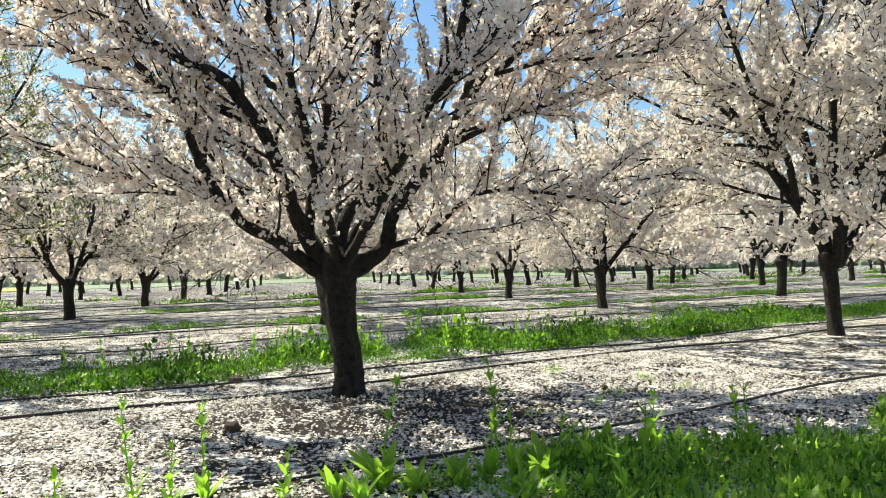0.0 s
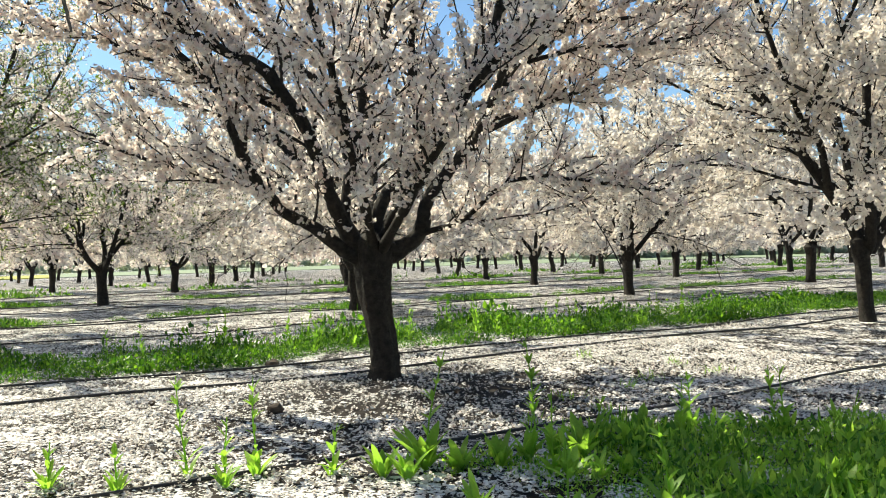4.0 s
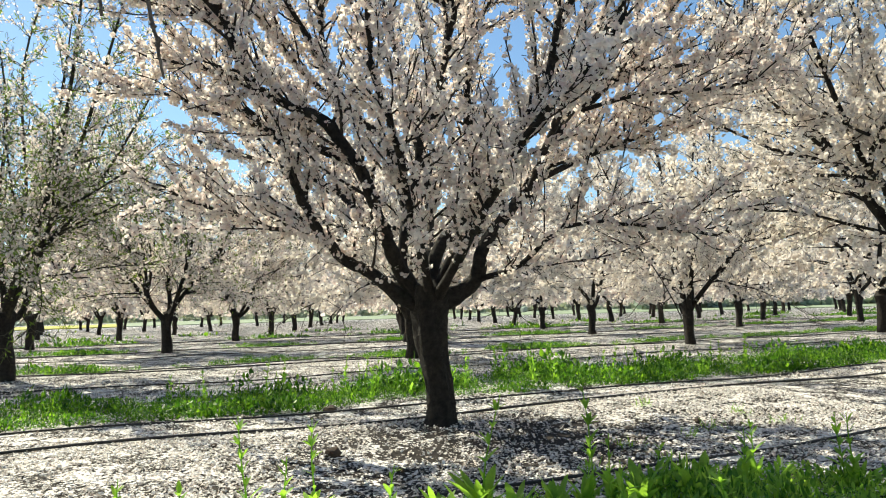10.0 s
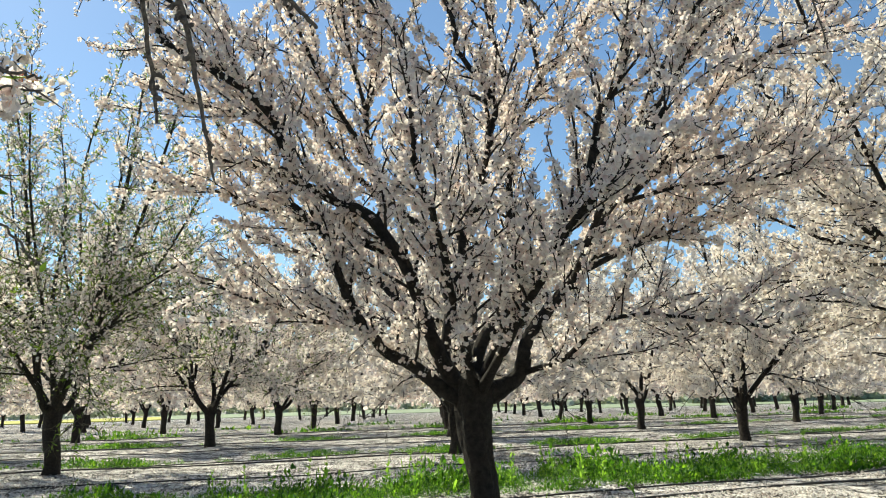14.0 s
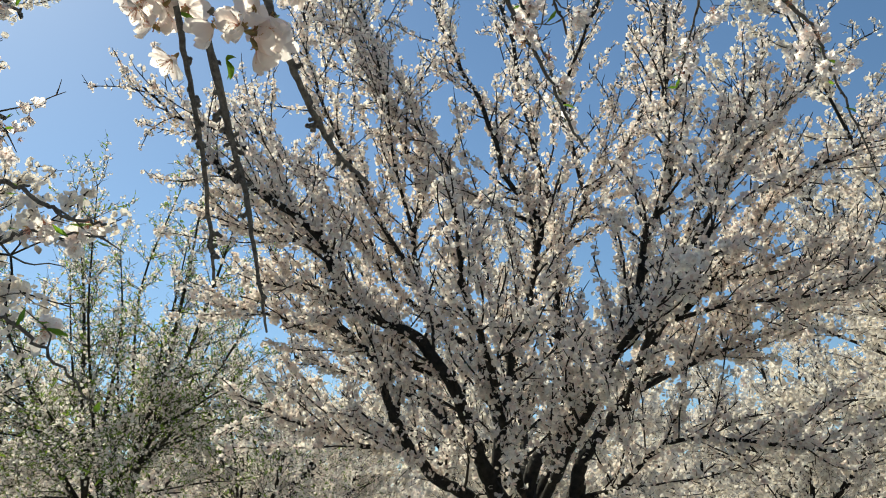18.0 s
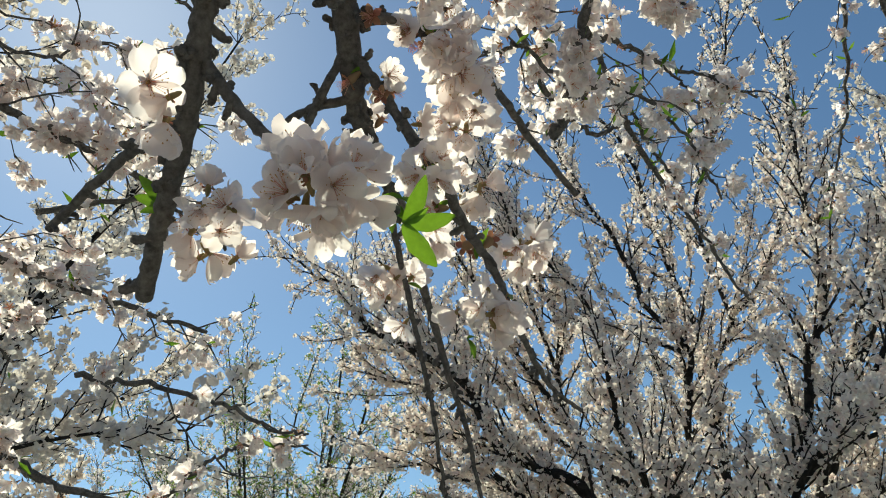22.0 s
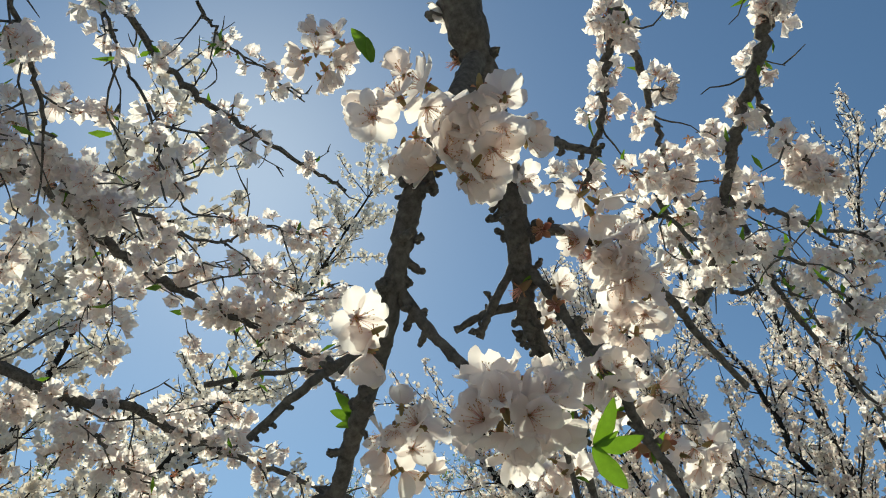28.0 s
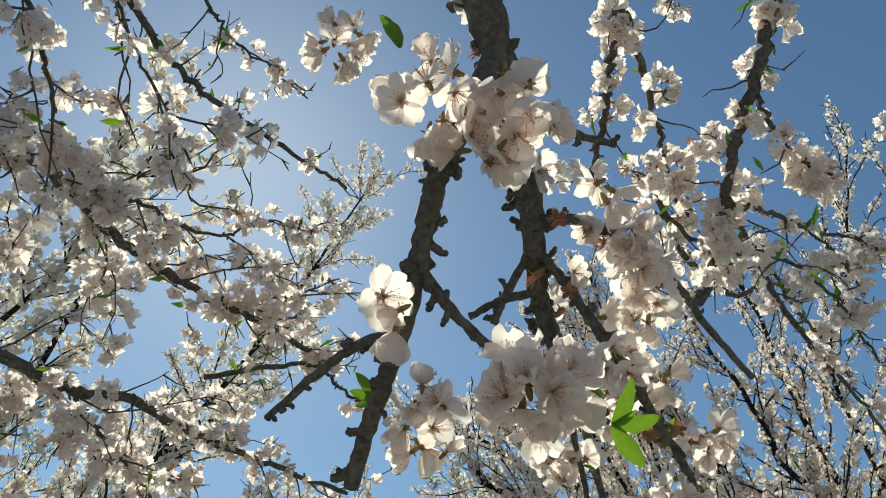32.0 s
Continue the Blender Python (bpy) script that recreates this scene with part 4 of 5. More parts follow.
# ---- the tree over the camera ----
NEAR_BRANCHES = [
    ("thick_bough", 0.0270, 0.0085, [(-0.209, 0.663, 1.935), (-0.207, 0.728, 1.782), (-0.204, 0.777, 1.688), (-0.204, 0.820, 1.636), (-0.208, 0.870, 1.594), (-0.209, 0.903, 1.562), (-0.218, 0.943, 1.530), (-0.230, 0.992, 1.496), (-0.234, 1.046, 1.479)]),
    ("cut_stub", 0.0052, 0.0045, [(-0.222, 0.947, 1.524), (-0.251, 0.960, 1.494), (-0.269, 0.971, 1.469)]),
    ("cut_stub", 0.0052, 0.0042, [(-0.230, 0.977, 1.499), (-0.261, 0.970, 1.493), (-0.291, 0.966, 1.480)]),
    ("leafy_twig", 0.0056, 0.0046, [(-0.218, 0.948, 1.524), (-0.203, 0.959, 1.501), (-0.191, 0.966, 1.478), (-0.179, 0.977, 1.450), (-0.169, 0.979, 1.430)]),
    ("lean_bough", 0.0125, 0.0085, [(-0.201, 0.808, 1.645), (-0.219, 0.787, 1.537), (-0.243, 0.790, 1.489), (-0.254, 0.798, 1.460), (-0.268, 0.814, 1.434), (-0.289, 0.840, 1.406), (-0.318, 0.873, 1.382), (-0.352, 0.907, 1.356), (-0.386, 0.945, 1.322)]),
    ("bloom_twig", 0.0058, 0.0028, [(-0.268, 0.825, 1.421), (-0.251, 0.837, 1.392), (-0.230, 0.846, 1.366), (-0.210, 0.864, 1.350), (-0.187, 0.888, 1.332), (-0.160, 0.905, 1.319)]),
    ("cut_twig", 0.0056, 0.0040, [(-0.299, 0.849, 1.394), (-0.341, 0.861, 1.398), (-0.391, 0.883, 1.396), (-0.452, 0.904, 1.375)]),
    ("side_twig", 0.0068, 0.0040, [(-0.210, 0.933, 1.545), (-0.170, 0.947, 1.543), (-0.145, 0.974, 1.533), (-0.127, 1.002, 1.525), (-0.108, 1.033, 1.512), (-0.092, 1.101, 1.502), (-0.065, 1.172, 1.481)]),
    ("spur_twig", 0.0052, 0.0042, [(-0.207, 0.853, 1.609), (-0.176, 0.866, 1.593), (-0.153, 0.890, 1.592), (-0.127, 0.911, 1.591)]),
    ("long_hanging_twig", 0.0058, 0.0018, [(-0.230, 0.991, 1.498), (-0.225, 1.015, 1.484), (-0.225, 1.046, 1.464), (-0.246, 1.132, 1.446), (-0.251, 1.199, 1.380), (-0.253, 1.255, 1.312), (-0.257, 1.303, 1.237), (-0.258, 1.318, 1.200)]),
    ("long_hanging_twig", 0.0092, 0.0016, [(-0.230, 0.981, 1.502), (-0.232, 1.009, 1.488), (-0.235, 1.064, 1.479), (-0.238, 1.144, 1.472), (-0.248, 1.236, 1.425), (-0.245, 1.295, 1.360), (-0.237, 1.334, 1.301), (-0.234, 1.383, 1.217), (-0.230, 1.405, 1.165)]),
    ("bent_hanging_twig", 0.0062, 0.0026, [(-0.184, 0.972, 1.463), (-0.170, 0.980, 1.432), (-0.155, 0.992, 1.403), (-0.148, 1.037, 1.384), (-0.136, 1.084, 1.360), (-0.133, 1.122, 1.339), (-0.131, 1.211, 1.325), (-0.128, 1.292, 1.321), (-0.108, 1.354, 1.312)]),
    ("upright_bough", 0.0140, 0.0060, [(-0.018, 1.108, 2.475), (-0.098, 1.225, 2.350), (-0.146, 1.285, 2.257), (-0.184, 1.340, 2.184), (-0.224, 1.398, 2.112), (-0.262, 1.437, 2.050)]),
    ("upright_bough", 0.0090, 0.0040, [(-0.122, 1.266, 2.285), (-0.118, 1.359, 2.188), (-0.118, 1.428, 2.125), (-0.120, 1.485, 2.066), (-0.099, 1.559, 2.013)]),
    ("lit_bough", 0.0170, 0.0080, [(0.207, 1.158, 2.369), (0.126, 1.277, 2.244), (0.079, 1.336, 2.165), (0.021, 1.396, 2.088), (-0.021, 1.455, 2.028), (-0.054, 1.513, 1.961), (-0.085, 1.566, 1.923), (-0.123, 1.624, 1.889)]),
    ("cross_bough", 0.0060, 0.0030, [(-0.083, 1.560, 1.931), (-0.137, 1.487, 1.987), (-0.195, 1.482, 1.984), (-0.233, 1.475, 1.985)]),
    ("right_sweep", 0.0070, 0.0030, [(-0.048, 1.489, 1.990), (0.017, 1.583, 2.032), (0.088, 1.689, 2.052), (0.175, 1.788, 2.073), (0.273, 1.891, 2.076)]),
    ("right_droop", 0.0080, 0.0030, [(-0.123, 1.624, 1.889), (-0.010, 1.770, 2.119), (0.041, 2.009, 2.124), (0.106, 2.239, 2.126), (0.185, 2.500, 2.042)]),
    ("middle_droop", 0.0090, 0.0030, [(-0.031, 1.651, 2.175), (0.016, 1.938, 2.082), (0.067, 2.094, 2.036), (0.125, 2.193, 1.968), (0.184, 2.301, 1.866), (0.230, 2.371, 1.825)]),
    ("middle_droop", 0.0090, 0.0030, [(-0.152, 1.562, 2.106), (-0.130, 1.786, 2.096), (-0.067, 1.922, 2.097), (0.017, 2.003, 2.162), (0.089, 2.078, 2.146)]),
    ("right_drop", 0.0080, 0.0030, [(0.628, 2.218, 2.642), (0.653, 2.581, 2.522), (0.629, 2.773, 2.434), (0.597, 2.966, 2.320)]),
    ("right_drop", 0.0100, 0.0030, [(0.668, 2.142, 2.556), (0.794, 2.506, 2.383), (0.922, 2.634, 2.302), (1.017, 2.743, 2.145), (1.117, 2.855, 1.928)]),
    ("left_reach", 0.0070, 0.0030, [(-0.972, 1.523, 1.536), (-0.884, 1.608, 1.534), (-0.759, 1.671, 1.496), (-0.696, 1.727, 1.460), (-0.645, 1.759, 1.456)]),
    ("left_reach", 0.0080, 0.0022, [(-1.003, 1.566, 1.360), (-0.882, 1.687, 1.331), (-0.816, 1.744, 1.306), (-0.777, 1.841, 1.262), (-0.727, 1.943, 1.173)]),
    ("left_upper_reach", 0.0070, 0.0030, [(-1.032, 1.420, 1.818), (-0.890, 1.524, 1.875), (-0.833, 1.597, 1.849), (-0.791, 1.658, 1.812)]),
    ("left_great_bough", 0.0170, 0.0060, [(-1.185, 0.645, 2.024), (-1.127, 0.806, 2.008), (-1.080, 0.907, 1.983), (-1.049, 0.990, 1.969), (-1.034, 1.102, 1.940), (-0.997, 1.213, 1.921), (-0.973, 1.326, 1.925), (-0.921, 1.455, 1.926), (-0.884, 1.632, 1.924)]),
    ("left_lower_bough", 0.0170, 0.0060, [(-1.471, 0.975, 1.809), (-1.309, 1.195, 1.794), (-1.258, 1.290, 1.774), (-1.209, 1.419, 1.804), (-1.155, 1.568, 1.788), (-1.074, 1.719, 1.775), (-0.989, 1.914, 1.772)]),
    ("left_fine_twig", 0.0040, 0.0018, [(-0.774, 0.727, 2.111), (-0.764, 0.794, 2.031), (-0.772, 0.850, 2.000), (-0.773, 0.927, 1.959), (-0.786, 1.003, 1.929), (-0.813, 1.071, 1.900)]),
    ("sun_bough", 0.0120, 0.0050, [(-1.033, 0.809, 2.533), (-1.055, 0.959, 2.469), (-1.066, 1.126, 2.451), (-1.022, 1.238, 2.420), (-0.990, 1.322, 2.417), (-0.923, 1.459, 2.407), (-0.860, 1.549, 2.373)]),
    ("sun_twig", 0.0050, 0.0020, [(-0.889, 1.008, 2.434), (-0.880, 1.089, 2.402), (-0.865, 1.189, 2.421), (-0.833, 1.313, 2.431)]),
    ("left_rod", 0.0060, 0.0030, [(-0.875, 0.666, 2.115), (-0.877, 0.739, 2.024), (-0.894, 0.804, 1.983), (-0.938, 0.897, 1.939), (-0.991, 0.983, 1.941)]),
    ("left_branchlet", 0.0060, 0.0020, [(-1.047, 1.028, 1.962), (-1.001, 1.112, 2.002), (-0.992, 1.197, 2.027), (-0.959, 1.299, 2.053), (-0.926, 1.345, 2.122), (-0.853, 1.458, 2.156)]),
    ("left_branchlet", 0.0060, 0.0030, [(-1.253, 1.309, 1.782), (-1.263, 1.390, 1.752), (-1.250, 1.522, 1.699), (-1.241, 1.635, 1.645)]),
    ("left_branchlet", 0.0040, 0.0020, [(-0.964, 1.365, 1.929), (-0.945, 1.400, 1.966), (-0.898, 1.476, 2.016), (-0.836, 1.539, 2.085)]),
    ("lit_side_twig", 0.0060, 0.0030, [(0.050, 1.359, 2.148), (0.061, 1.413, 2.040), (0.099, 1.438, 1.977), (0.126, 1.453, 1.955)]),
    ("right_spray_twig", 0.0060, 0.0030, [(-0.085, 1.566, 1.923), (-0.009, 1.624, 1.980), (0.061, 1.731, 1.998), (0.124, 1.860, 1.975), (0.171, 2.003, 1.918)]),
    ("right_spray_twig", 0.0040, 0.0020, [(0.088, 1.689, 2.052), (0.125, 1.734, 2.020), (0.167, 1.850, 1.983)]),
    ("foot_bough", 0.0230, 0.0085, [(-1.373, 1.279, 1.582), (-1.267, 1.413, 1.506), (-1.127, 1.556, 1.429), (-1.098, 1.67, 1.39)]),
    ("left_reach", 0.0055, 0.0022, [(-0.984, 1.743, 1.319), (-0.905, 1.736, 1.37), (-0.815, 1.73, 1.425), (-0.752, 1.738, 1.442), (-0.65, 1.77, 1.438)]),
    ("right_tip", 0.0070, 0.0025, [(0.713, 1.783, 2.945), (0.604, 1.860, 2.790), (0.536, 1.919, 2.680), (0.493, 1.971, 2.592), (0.458, 2.009, 2.525), (0.471, 2.062, 2.464)]),
]


def bloom_mesh(seed):
    """A large almond blossom: five ruffled petals, stamens and calyx, facing +z, one unit wide."""
    rng = np.random.default_rng(seed)
    b = Bag()
    for k in range(5):
        v, q = petal_grid(rng.uniform(0.46, 0.54), rng.uniform(0.40, 0.50), rng.uniform(0.2, 0.9), 7, 8, rng.uniform(0.1, 0.28), rng.uniform(0.05, 0.14), rng.uniform(0, 6))
        v = v @ np.array(Matrix.Rotation(rng.uniform(-0.35, 0.35) + (0.65 if seed > 4 else 0.0), 3, "X").transposed())
        b.add(spin(v, k * 72 + rng.uniform(-12, 12)), q, 0)
    for k in range(22):
        a, o, h = rng.uniform(0, 6.28), rng.uniform(0.05, 0.24), rng.uniform(0.16, 0.3)
        c = np.array((math.cos(a), math.sin(a), 0))
        v, q = tube([c * 0.03, c * o * 0.6 + (0, 0, h * 0.6), c * o + (0, 0, h)], (0.005, 0.004, 0.003), 3)
        b.add(v, q, 1)
        v, q = tube([c * o + (0, 0, h - 0.008), c * o + (0, 0, h + 0.006), c * o + (0, 0, h + 0.02)], (0.006, 0.013, 0.004), 4)
        b.add(v, q, 2)
    v, q = tube([(0, 0, -0.26), (0, 0, -0.2), (0, 0, -0.08), (0, 0, 0.02)], (0.018, 0.045, 0.06, 0.055), 8)
    b.add(v, q, 3)
    for k in range(5):
        v, q = petal_grid(0.14, 0.075, -0.5, 2, 3)
        b.add(spin(v, k * 72 + 36) - (0, 0, 0.02), q, 3)
    return b.mesh("blossom", [PETAL_NEAR, STAMEN, ANTHER, CALYX])


BLOOMS = [bloom_mesh(s) for s in (1, 2, 3, 4, 5, 6, 7, 8)]


def spent_mesh(seed):
    """A blossom whose petals have gone: red calyx and a brush of stamens."""
    rng = np.random.default_rng(seed)
    b = Bag()
    v, q = tube([(0, 0, -0.3), (0, 0, -0.2), (0, 0, -0.06), (0, 0, 0.03)], (0.03, 0.08, 0.11, 0.1), 8)
    b.add(v, q, 1)
    for k in range(5):
        v, q = petal_grid(0.24, 0.15, 0.4, 2, 3)
        b.add(spin(v, k * 72), q, 1)
    for k in range(20):
        a, o, h = rng.uniform(0, 6.28), rng.uniform(0.03, 0.2), rng.uniform(0.15, 0.38)
        c = np.array((math.cos(a), math.sin(a), 0))
        b.add(*tube([c * 0.04, c * o * 0.6 + (0, 0, h * 0.6), c * o + (0, 0, h)], (0.008, 0.006, 0.006), 3), 0)
    return b.mesh("spent_blossom", [STAMEN, CALYX])


SPENT = [spent_mesh(s) for s in (1, 2)]
YOUNG = [mesh_np("leaf", *leaf_template(L, W, 10, c, 0.05, 0.6)[:2], [LEAF], smooth=True) for L, W, c in ((0.031, 0.0112, 0.3), (0.022, 0.009, 0.4), (0.034, 0.0125, 0.2))]


def facing(p, way, roll, size):
    return Matrix.Translation(p) @ Vector(way).to_track_quat("Z", "Y").to_matrix().to_4x4() @ Matrix.Rotation(roll, 4, "Z") @ Matrix.Scale(size, 4)


def knobbly(rng, line, r0, r1, sides, spurs):
    """A twig with uneven girth and short fruiting spurs."""
    b = Bag()
    n = len(line)
    rad = np.linspace(0.82 * r0, 0.8 * r1, n) * (1 + rng.normal(0, 0.07, n))
    b.add(*tube(line, rad, sides))
    for end in (0, -1):
        p, tan = line[end], (line[-1] - line[-2] if end else line[0] - line[1])
        b.add(*tube([p, p + tan * 0.02, p + tan * 0.03], (rad[end], rad[end] * 0.7, rad[end] * 0.05), sides))
    tips = []
    for _ in range(spurs):
        i = int(rng.integers(1, n - 1))
        tan = line[i + 1] - line[i - 1]
        tan /= np.linalg.norm(tan) + 1e-9
        d = side_way(rng, tan, rng.uniform(55, 90), 0)
        # a crooked stack of beads with a few blunt buds on it
        thick = sides > 8
        k = rng.uniform(0.5, 1.0) * ((0.0022 + 0.15 * rad[i]) if thick else 0.0019)
        pts = [line[i], line[i] + d * (0.85 * rad[i])]
        e = d
        for _ in range(4):
            e = e + rng.normal(0, 0.4, 3)
            e /= np.linalg.norm(e) + 1e-9
            pts.append(pts[-1] + e * k * rng.uniform(0.9, 1.6))
        b.add(*tube(pts, (k * 1.5, k * 1.6, k * 1.0, k * 1.35, k * 0.95, k * 0.25), 6))
        for _ in range(int(rng.integers(2, 5)) if thick else 1):
            e = d + rng.normal(0, 0.9, 3)
            e /= np.linalg.norm(e) + 1e-9
            q0 = pts[int(rng.integers(2, 5))]
            b.add(*tube([q0, q0 + e * k * 0.8, q0 + e * k * 1.4, q0 + e * k * 1.75], (k * 0.8, k * 1.0, k * 0.8, k * 0.15), 6))
        tips.append((pts[3], d))
    return b, tips


def near_tree():
    rng = np.random.default_rng(19)
    home = site_at(0, -1)
    lean_in = pose(0.05, 0.6, 0.87) @ pose(0, 0, 0, 0.4) @ pose(-0.05, -0.6, -0.93)
    t = thing("almond_tree", lean_in @ Matrix.Translation(home), "almond tree in blossom with boughs hanging low in front", "tree", "orchard trees")
    part("trunk", trunk_mesh("trunk", rng, 1.0, 0.16, 0.12, 0.17, (0, 0), 20, 16), t, "dark furrowed trunk")
    twigs, sites = [], []
    for k, a in enumerate((-200, -150, -100, -60, -20, 20, 200, 250)):
        c = np.array((math.cos(radians(a)), math.sin(radians(a)), 0))
        line = smooth_line([(0, 0, 0.9), c * 0.3 + (0, 0, 1.3), c * 1.1 + (0, 0, 2.5), c * 1.9 + (0, 0, 3.7), c * 2.4 + (0, 0, 4.7)], 4)
        part("limb", mesh_np("limb", *tube(line, np.linspace(0.07, 0.014, len(line)), 8), [BARK], smooth=True), t)
        clothe(rng, line, 0.07, 0.014, dict(SPEC, branch=1.0), twigs, sites, 0.3)
    # two limbs that arch over towards the hanging boughs
    for end, r in (((-0.72, 2.35, 3.0), 0.06), ((0.25, 2.9, 3.5), 0.055), ((-1.9, 2.2, 3.1), 0.05)):
        line = smooth_line([(0, 0, 0.9), (end[0] * 0.12, 0.25, 1.5), (end[0] * 0.4, end[1] * 0.35, 2.75), (end[0] * 0.75, end[1] * 0.72, end[2] + 0.15), end], 5)
        part("limb", mesh_np("limb", *tube(line, np.linspace(r, 0.014, len(line)), 8), [BARK], smooth=True), t)
    back = np.array(home)
    twigs = [l for l in twigs if (l[0][:, 1] + back[1]).max() < 0.0 or l[0][:, 2].min() > 3.4]
    sites = [s for s in sites if (s[0][:, 1] + back[1]).max() < 0.0 or s[0][:, 2].min() > 3.4]
    part("twig_spray", wood_mesh("twig_spray", twigs, (6, 4, 3), TWIG), t, "fine dark twigs", "stuff")
    p, w = flower_places(rng, sites, 0.07, 0.04)
    part("blossom", blossom_mesh("blossom", rng, p, w, FLOWER_PLAIN, 0.05, [PETAL, CALYX]), t, "white blossom", "stuff")
    boughs = {}
    for k, (name, r0, r1, ctrl) in enumerate(NEAR_BRANCHES):
        line = smooth_line(np.array(ctrl) - back, 9)
        ln = np.linalg.norm(np.diff(line, axis=0), axis=1).sum()
        close = k < 12
        line[1:-1] += rng.normal(0, 0.0005 if close else 0.003, (len(line) - 2, 3))
        b, tips = knobbly(rng, line, r0, r1, 12 if close else 8, int(ln * (62 if close else 48)))
        ob = part("hanging_bough", b.mesh("hanging_bough", [NEAR_TWIG]), t, "knobbly grey twig with fruiting spurs")
        boughs.setdefault(name, (ob, line))
        if not close:
            lines, spots = [], []
            thin = name in ("left_reach", "left_upper_reach", "right_drop", "middle_droop")
            full = name in ("upright_bough", "lit_bough")
            left = name.startswith("left") and not thin
            clothe(rng, line, r0, r1, dict(branch=0.30 if left else 0.19, up=-0.05, lift=0.0, twig=0.05, twig_gap=0.13 if thin else 0.06, gap=0.2 if thin else 0.055 if left else 0.10), lines, spots, 0.05, 0.22 if left else 0.3)
            part("twig_spray", wood_mesh("twig_spray", [(q, np.minimum(r, 0.0022) * np.linspace(1.0, 0.4, len(r)), l) for q, r, l in lines], (6, 5, 4), NEAR_TWIG), ob, "", "stuff")
            spots.append((line, 1))
            # blossoms sit in small bunches, some of them hanging bells, some past their best
            node, away = flower_places(rng, spots, 0.30 if thin else 0.20 if name.startswith('sun') else 0.125 if left else 0.125 if full else 0.17, 0.012)
            for mesh_name, template, size, share, mats, text in (
                    ("blossom", FLOWER_FINE, 0.035, 3, [PETAL_NEAR, CALYX, STAMEN], "bunches of white blossom"),
                    ("blossom", FLOWER_BELL, 0.035, 4, [PETAL_NEAR, CALYX, STAMEN], "hanging white blossom"),
                    ("spent_blossom", SPENT_SMALL, 0.026, 2, [CALYX, STAMEN], "spent reddish blossom")):
                p, w = bunches(rng, node, away, share, 0.018)
                if share == 2 and not thin:
                    p, w = p[::3], w[::3]
                part(mesh_name, blossom_mesh(mesh_name, rng, p, w + (0, 0, -0.45), template, size * (1.12 if full else 1.0), mats, 0.5), ob, text, "stuff")
            p, w = flower_places(rng, spots, 0.16 if full or not left else 0.3, 0.010)
            v, q, m = scatter(*SMALL_LEAF, p, turns(rng, len(p), w, 0.4), 0.033 * rng.uniform(0.5, 1.3, len(p)))
            part("leaf_spray", mesh_np("leaf_spray", v, q, [LEAF], m), ob, "", "stuff")
    # bunches of large blossom close by: right, up and towards are the axes of a bunch
    right, up = np.array((0.906, 0.422, 0.028)), np.array((0.246, -0.581, 0.776))
    toward = np.cross(right, up)

    def bunch(parent, centre, wide, high, count, size, seed, deep=0.6):
        """Blossoms packed over a rounded mass, each facing outwards."""
        r = np.random.default_rng(seed)
        for k in range(count):
            # even spread over the ball, with few on the side turned up and away
            z = 1 - 1.35 * (k + 0.5) / count
            a = k * 2.39996 + r.uniform(-0.3, 0.3)
            d = np.array((math.cos(a) * math.sqrt(1 - z * z), math.sin(a) * math.sqrt(1 - z * z), z))
            p = right * d[0] * wide + up * d[1] * high + toward * d[2] * deep * min(wide, high)
            way = right * d[0] + up * (d[1] - 0.35) + toward * d[2] * 0.5 + r.normal(0, 0.7, 3)
            o = part("blossom", BLOOMS[int(r.integers(0, 8))], parent)
            o.matrix_local = facing(np.array(centre) - back + p * r.uniform(0.55, 1.0), way, r.uniform(0, 6), size * r.uniform(0.85, 1.12))

    def tuft(parent, p, way, n, size, seed):
        r = np.random.default_rng(seed)
        for k in range(n):
            d = np.array(way) + r.normal(0, 0.45, 3)
            o = part("leaf", YOUNG[int(r.integers(0, 3))], parent, "fresh green leaf")
            o.matrix_local = Matrix.Translation(np.array(p) - back) @ Vector(d).to_track_quat("Y", "Z").to_matrix().to_4x4() @ Matrix.Scale(size * r.uniform(0.7, 1.15), 4)

    def leaf_set(parent, p, leaves):
        """Single leaves from one bud: each by its way to the right and up, its length and its tilt."""
        for a, b, size, tilt in leaves:
            y = Vector(right * a + up * b + toward * tilt).normalized()
            z = Vector(toward + right * 0.25 * b - up * 0.25 * a)
            x = y.cross(z).normalized()
            m = Matrix((x, y, x.cross(y))).transposed().to_4x4()
            o = part("leaf", YOUNG[0 if size < 1 else 2], parent, "fresh green leaf")
            o.matrix_local = Matrix.Translation(np.array(p) - back) @ m @ Matrix.Scale(size, 4)

    lean, thick, leafy, bloom = (boughs[n][0] for n in ("lean_bough", "thick_bough", "leafy_twig", "bloom_twig"))
    bunch(lean, (-0.221, 0.742, 1.512), 0.034, 0.032, 10, 0.042, 1)
    bunch(lean, (-0.178, 0.771, 1.505), 0.034, 0.032, 10, 0.042, 2)
    bunch(lean, (-0.200, 0.776, 1.482), 0.026, 0.028, 7, 0.042, 3)
    bunch(bloom, (-0.197, 0.866, 1.333), 0.034, 0.029, 18, 0.042, 4, 0.7)
    bunch(bloom, (-0.192, 0.850, 1.323), 0.016, 0.014, 4, 0.042, 24, 0.9)
    bunch(lean, (-0.283, 0.803, 1.377), 0.014, 0.018, 3, 0.042, 5)
    bunch(lean, (-0.298, 0.897, 1.338), 0.024, 0.034, 10, 0.038, 6)
    side, sun_twig, drop, bent = (boughs[n][0] for n in ("side_twig", "sun_bough", "long_hanging_twig", "bent_hanging_twig"))
    bunch(side, (-0.131, 0.969, 1.509), 0.022, 0.026, 8, 0.042, 10)
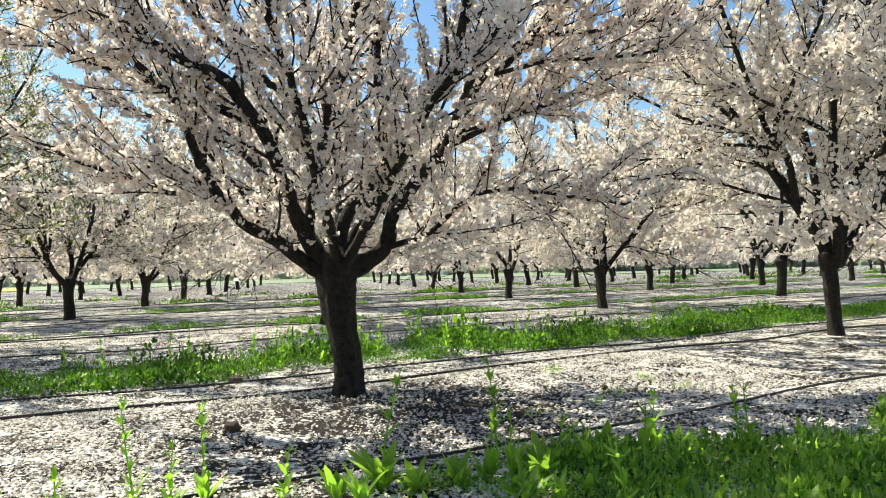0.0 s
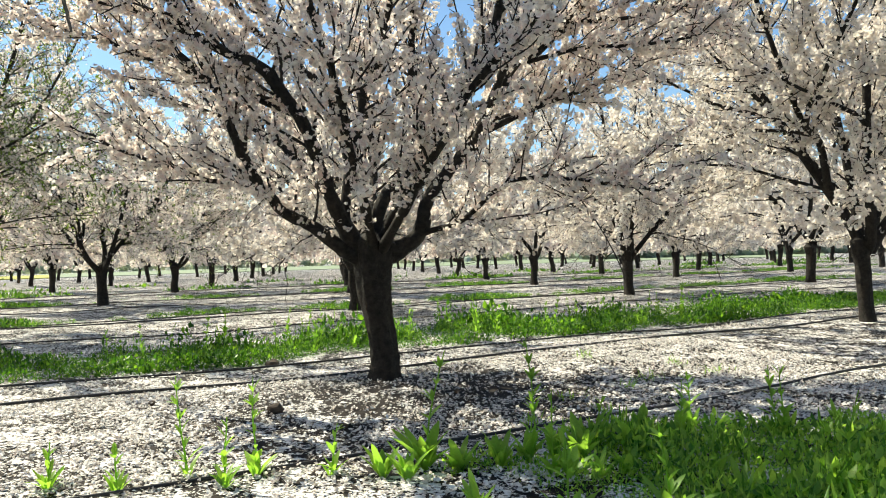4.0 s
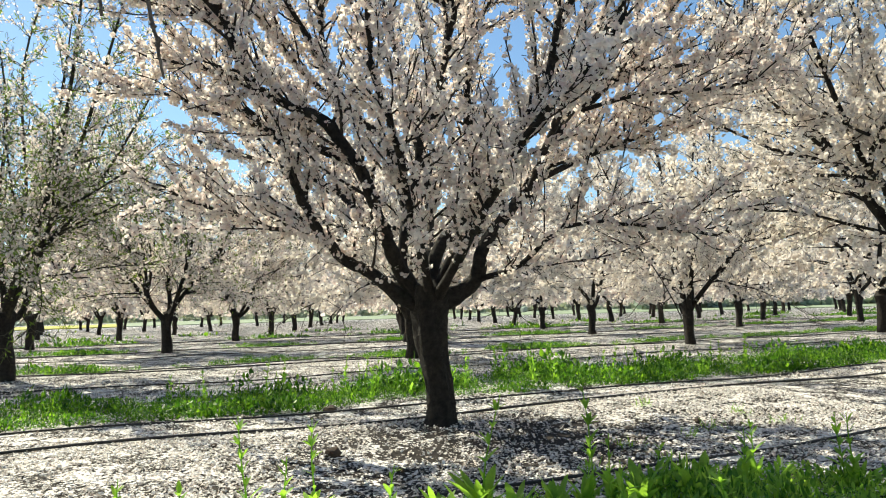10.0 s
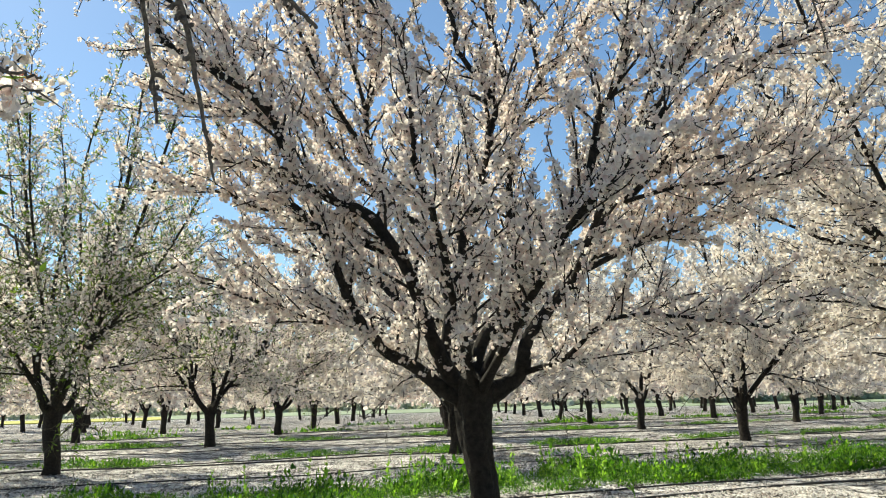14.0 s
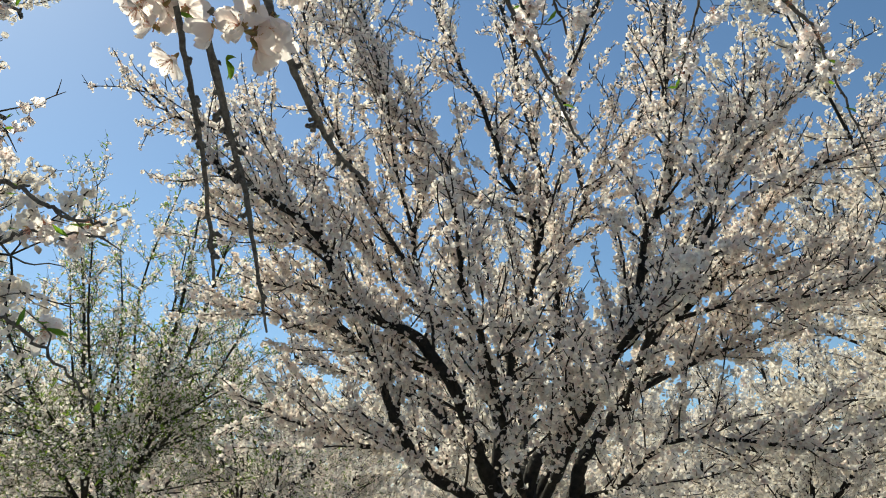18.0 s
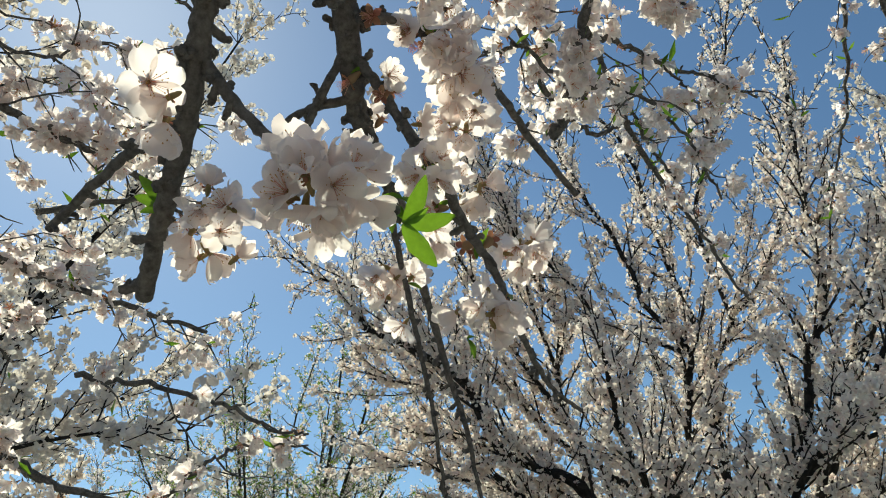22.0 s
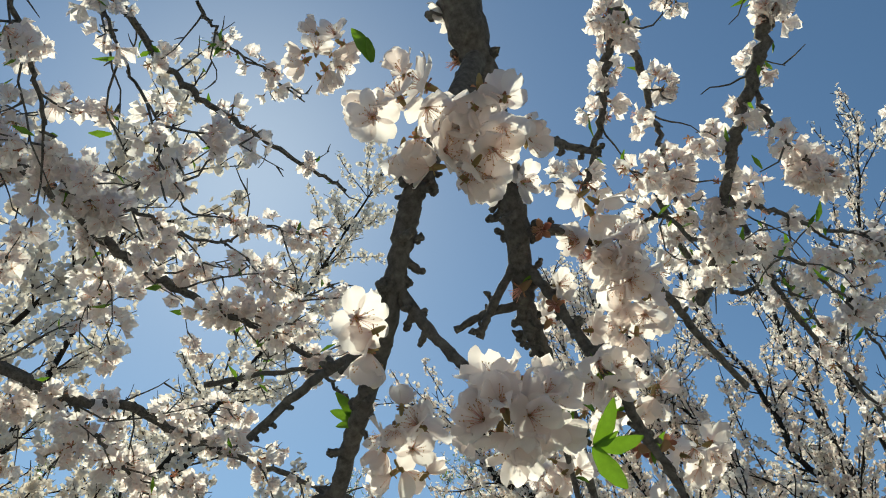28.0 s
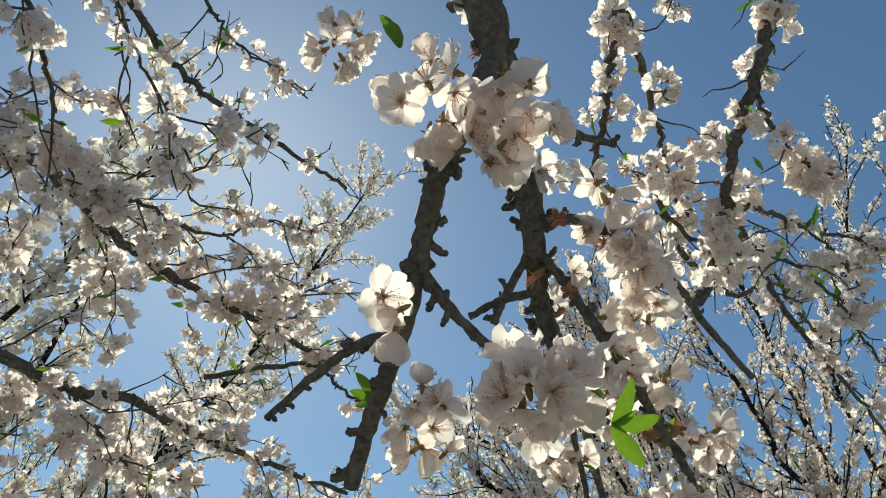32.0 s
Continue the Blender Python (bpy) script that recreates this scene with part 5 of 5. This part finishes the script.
    bunch(side, (-0.136, 1.003, 1.478), 0.024, 0.028, 8, 0.042, 14)
    bunch(side, (-0.140, 0.899, 1.528), 0.012, 0.012, 3, 0.046, 11)
    bunch(sun_twig, (-0.378, 0.822, 1.757), 0.030, 0.028, 10, 0.040, 12)
    bunch(drop, (-0.271, 1.165, 1.420), 0.022, 0.020, 6, 0.038, 13)
    bunch(drop, (-0.220, 1.157, 1.466), 0.024, 0.026, 6, 0.038, 15)
    bunch(bent, (-0.151, 1.096, 1.331), 0.026, 0.014, 6, 0.038, 16)
    bunch(bent, (-0.112, 1.099, 1.386), 0.022, 0.020, 6, 0.038, 17)
    bunch(bent, (-0.146, 1.037, 1.419), 0.024, 0.018, 6, 0.038, 18)
    leaf_set(leafy, (-0.158, 0.904, 1.317), ((0.45, 0.9, 1.0, 0.1), (1.0, 0.08, 1.05, 0.0), (0.6, -0.85, 1.1, 0.1), (0.85, 0.5, 0.6, 0.5)))
    leaf_set(lean, (-0.242, 0.712, 1.543), ((-0.45, 0.9, 0.95, 0.1), (-0.1, 1.0, 0.55, 0.5)))
    leaf_set(lean, (-0.339, 0.896, 1.366), ((-1.0, 0.35, 0.8, 0.0), (-0.6, 0.8, 0.9, 0.2), (-0.9, -0.15, 0.6, 0.3), (0.1, 1.0, 0.8, 0.3)))
    tuft(drop, (-0.215, 1.066, 1.446), (0.4, -0.2, 0.1), 3, 1.0, 28)
    tuft(drop, (-0.219, 1.069, 1.440), (0.2, -0.4, -0.5), 3, 1.0, 29)
    tuft(bent, (-0.172, 1.109, 1.315), (-0.3, -0.1, -0.5), 3, 0.7, 30)
    # single blossoms and spent ones along the close twigs
    for name, step, size in (("leafy_twig", 0.022, 0.034), ("side_twig", 0.024, 0.040), ("long_hanging_twig", 0.09, 0.036), ("bent_hanging_twig", 0.035, 0.036), ("thick_bough", 0.10, 0.036)):
        ob, line = boughs[name]
        seg = np.linalg.norm(np.diff(line, axis=0), axis=1).sum()
        for k in range(int(seg / step)):
            p = line[int(rng.integers(2, int(0.62 * len(line))))]
            d = rng.normal(0, 1, 3) + (0, 0, -0.4)
            d /= np.linalg.norm(d)
            spent = rng.uniform() < 0.5
            o = part("spent_blossom" if spent else "blossom", (SPENT if spent else BLOOMS)[int(rng.integers(0, 2))], ob, "spent reddish blossom" if spent else "")
            o.matrix_local = facing(p + d * 0.016, d, rng.uniform(0, 6), size * rng.uniform(0.8, 1.15))
            if rng.uniform() < 0.4:
                tuft(ob, p + back, d, 2, 0.55, int(rng.integers(0, 9999)))


near_tree()


# ---- the distance ----
def far_woods(a0, a1, dist, height, count, seed):
    rng = np.random.default_rng(seed)
    a = np.radians(rng.uniform(a0, a1, count))
    d = dist * rng.uniform(0.95, 1.08, count)
    top = height * (0.55 + 0.45 * np.sin(a * 37 + seed) * np.sin(a * 91 + 2) + 0.15 * np.sin(a * 211))
    p = np.stack([np.sin(a) * d, np.cos(a) * d, np.clip(rng.uniform(0, 1, count) ** 0.8 * np.maximum(top, 1.0), 0.3, None)], -1)
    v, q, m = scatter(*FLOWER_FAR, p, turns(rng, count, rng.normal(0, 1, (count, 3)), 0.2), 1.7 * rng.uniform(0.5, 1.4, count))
    tagged(new("far_woods", mesh_np("far_woods", v, q, [HAZED_LEAF, HAZED_LEAF], m)), "hazy green line of distant trees", "woods", kind="stuff")


far_woods(-55, 55, 230, 6.0, 9000, 4)
far_woods(14, 40, 150, 5.0, 3500, 5)


def far_field(name, a0, a1, d0, d1, z, mat, label):
    a = np.radians(np.linspace(a0, a1, 24))
    v = np.concatenate([np.stack([np.sin(a) * d, np.cos(a) * d, np.full(24, h)], -1) for d, h in ((d0, -0.1), (d0, z), (d1, z))])
    k = np.arange(23)
    q = np.concatenate([np.stack([r * 24 + k, r * 24 + k + 1, r * 24 + k + 25, r * 24 + k + 24], -1) for r in (0, 1)])
    tagged(new(name, mesh_np(name, v, q, [mat])), label, "field", kind="structure")


far_field("field_yellow", -38, -22, 96, 150, 0.1, RAPE, "strip of yellow flowering field beyond the orchard")
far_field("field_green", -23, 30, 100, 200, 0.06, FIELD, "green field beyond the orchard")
